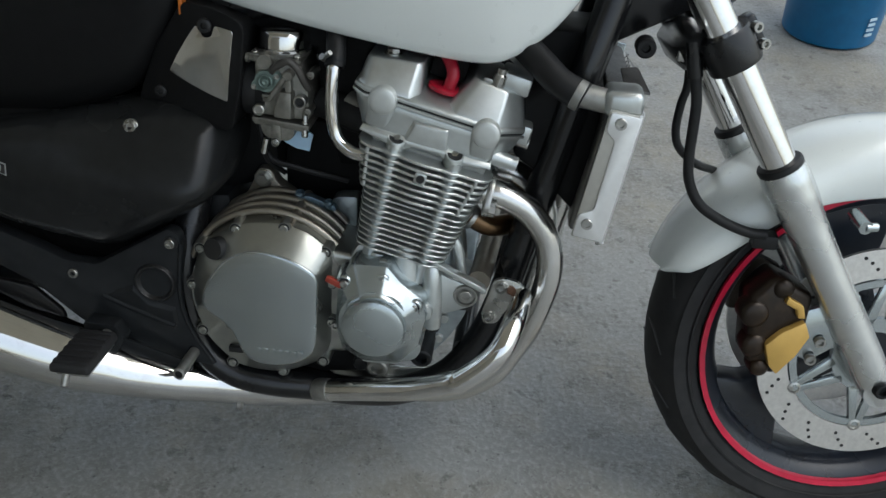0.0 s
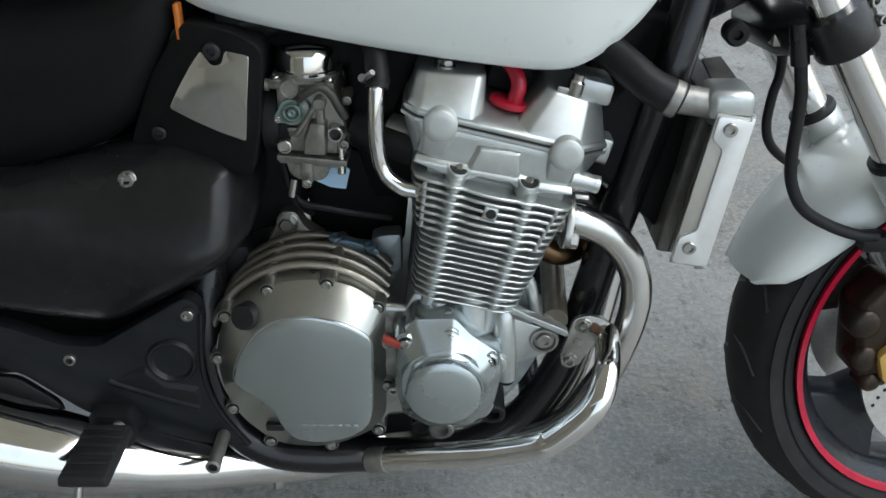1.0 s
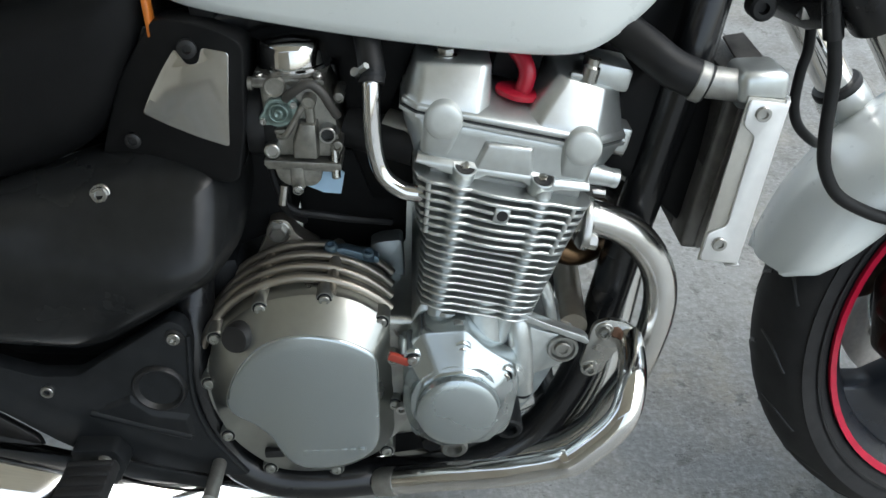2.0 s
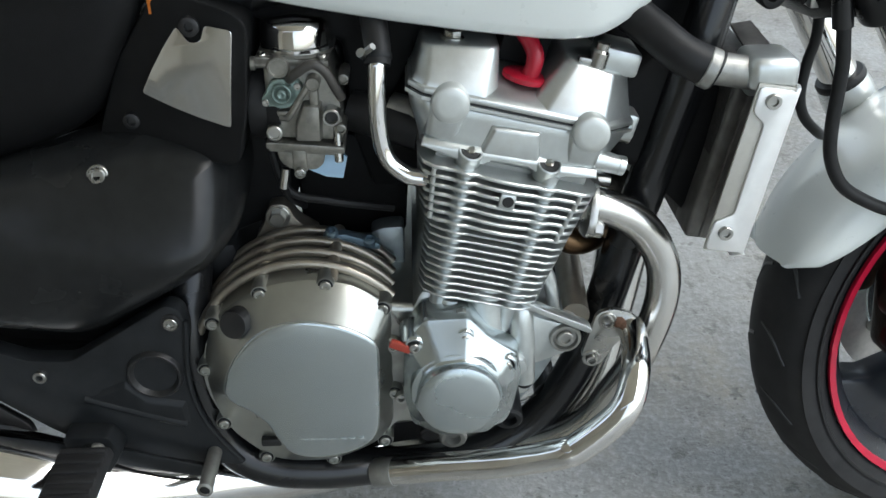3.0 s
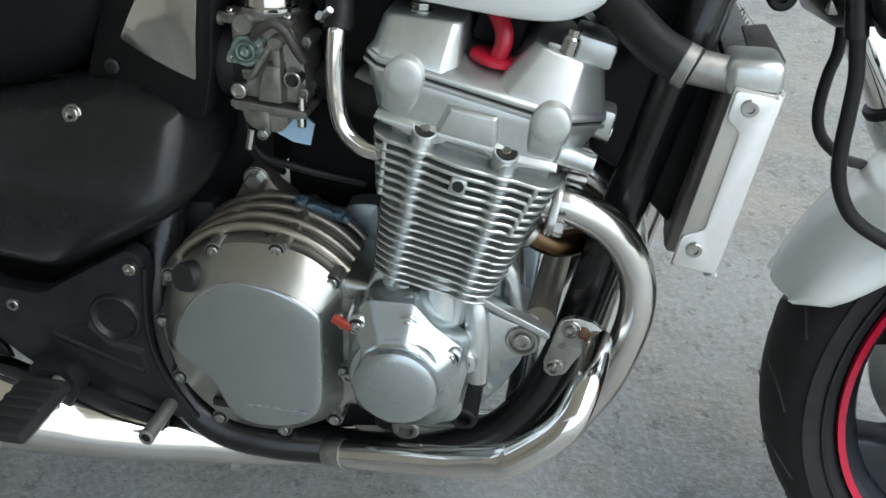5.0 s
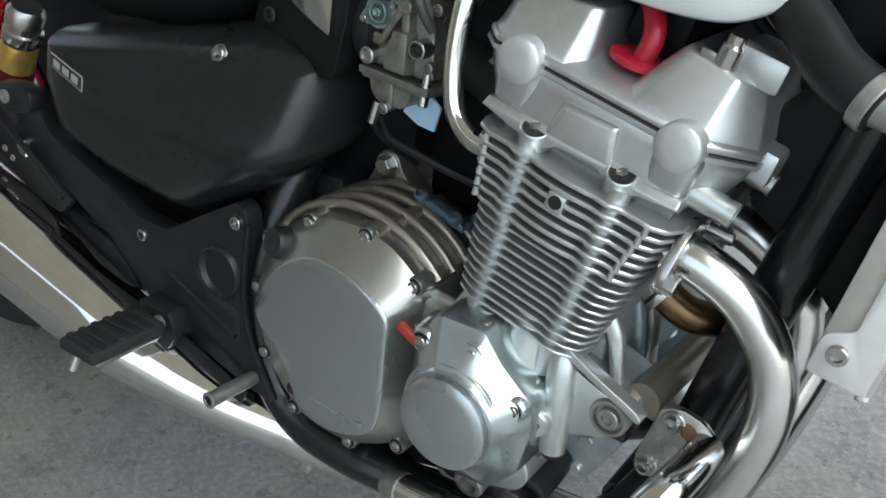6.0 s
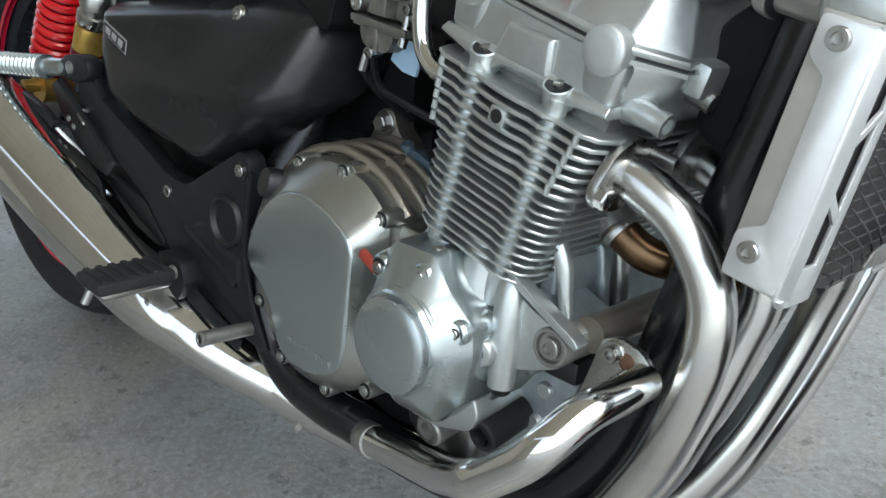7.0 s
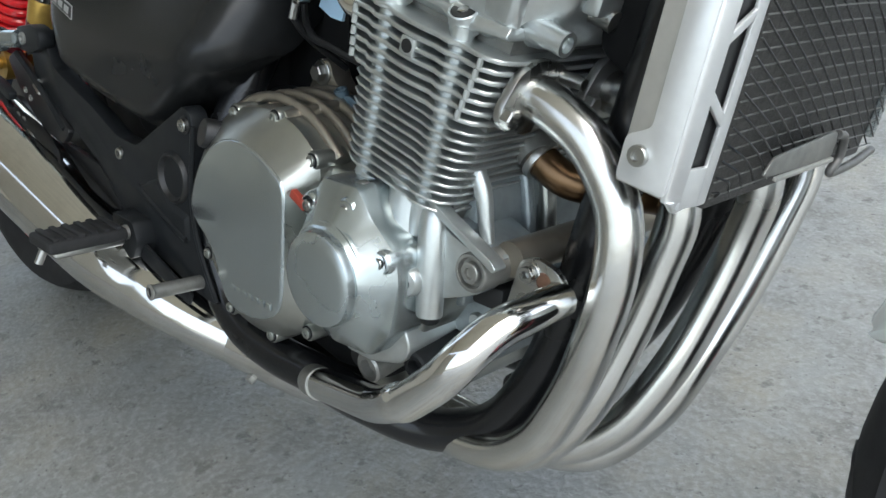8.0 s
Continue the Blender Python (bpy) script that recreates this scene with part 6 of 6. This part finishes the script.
part("brake_hose", tube([(0.308, -0.105, 0.7), (0.3156, -0.105, 0.6586), (0.32, -0.105, 0.635), (0.3213, -0.105, 0.605), (0.3225, -0.105, 0.57), (0.328, -0.105, 0.5375), (0.346, -0.105, 0.507), (0.379, -0.105, 0.4865), (0.411, -0.104, 0.475), (0.435, -0.1, 0.4715)], 0.0066), HOSE, bike, "black rubber brake hose")
part("brake_hose", tube([(0.31, -0.055, 0.69), (0.3155, -0.05, 0.643), (0.3114, -0.05, 0.6167), (0.3105, -0.05, 0.5831), (0.3187, -0.05, 0.5595), (0.346, -0.030, 0.533), (0.384, 0.030, 0.503), (0.425, 0.075, 0.476)], 0.0054), HOSE, bike, "black rubber brake hose")
part("hose_union", tube([(0.304, -0.106, 0.71), (0.313, -0.105, 0.668)], 0.0095, smooth=False), BLACK_GLOSS, bike)
part("hose_clip", block(0.42, 0.452, -0.105, -0.08, 0.452, 0.472, 0.004), HOSE, bike)
part("hose_bracket", joined(block(0.295, 0.32, -0.07, -0.05, 0.675, 0.69, 0.002), tube([(0.3, -0.06, 0.675), (0.33, -0.075, 0.675)], 0.003, smooth=False, seg=6)), STEEL, bike)

# ---- things on the floor ----
bucket = new("bucket")
bucket.location = (0.995, 1.77, 0)
tagged(bucket, "blue paint bucket with pale print standing on concrete", "bucket")
part("bucket_body", lathe([(0.0003, 0.002), (0.128, 0.002), (0.135, 0.008), (0.15, 0.36), (0.152, 0.37), (0.146, 0.37), (0.131, 0.012), (0.0003, 0.012)], (0, 0, 0), (0, 0, 1), 48), BLUE_PAINT, bucket)
for k in range(4):
    a = radians(-62 + 3.5)
    r = 0.1385 + 0.0006 * k
    h = 0.045 + 0.016 * k
    part("print_bar", moved(block(-0.012, 0.014, -0.0012, 0.0012, h, h + 0.008), Matrix.Rotation(a + radians(90), 4, "Z") @ Matrix.Translation((0, -r - 0.0025, 0))), PRINT, bucket)

# ---- unseen roof and walls of an open shed, placed to shape light and reflections ----
part("roof", block(-3.4, 1.2, -2.7, 2.6, 3.0, 3.08), ROOFING, None)
tagged(bpy.data.objects["roof"], "unseen shed roof, added to shape light and reflections", "roof", kind="structure")
for nm, b in (("unseen_wall_side", (-3.6, -3.4, -3.0, -0.2, 0, 3.0)), ("unseen_wall_back", (-3.4, -0.7, -3.2, -3.0, 0, 3.0))):
    tagged(part(nm, block(*b), WALL, None), "unseen plastered wall, added to block light and shape reflections", "wall", kind="structure")
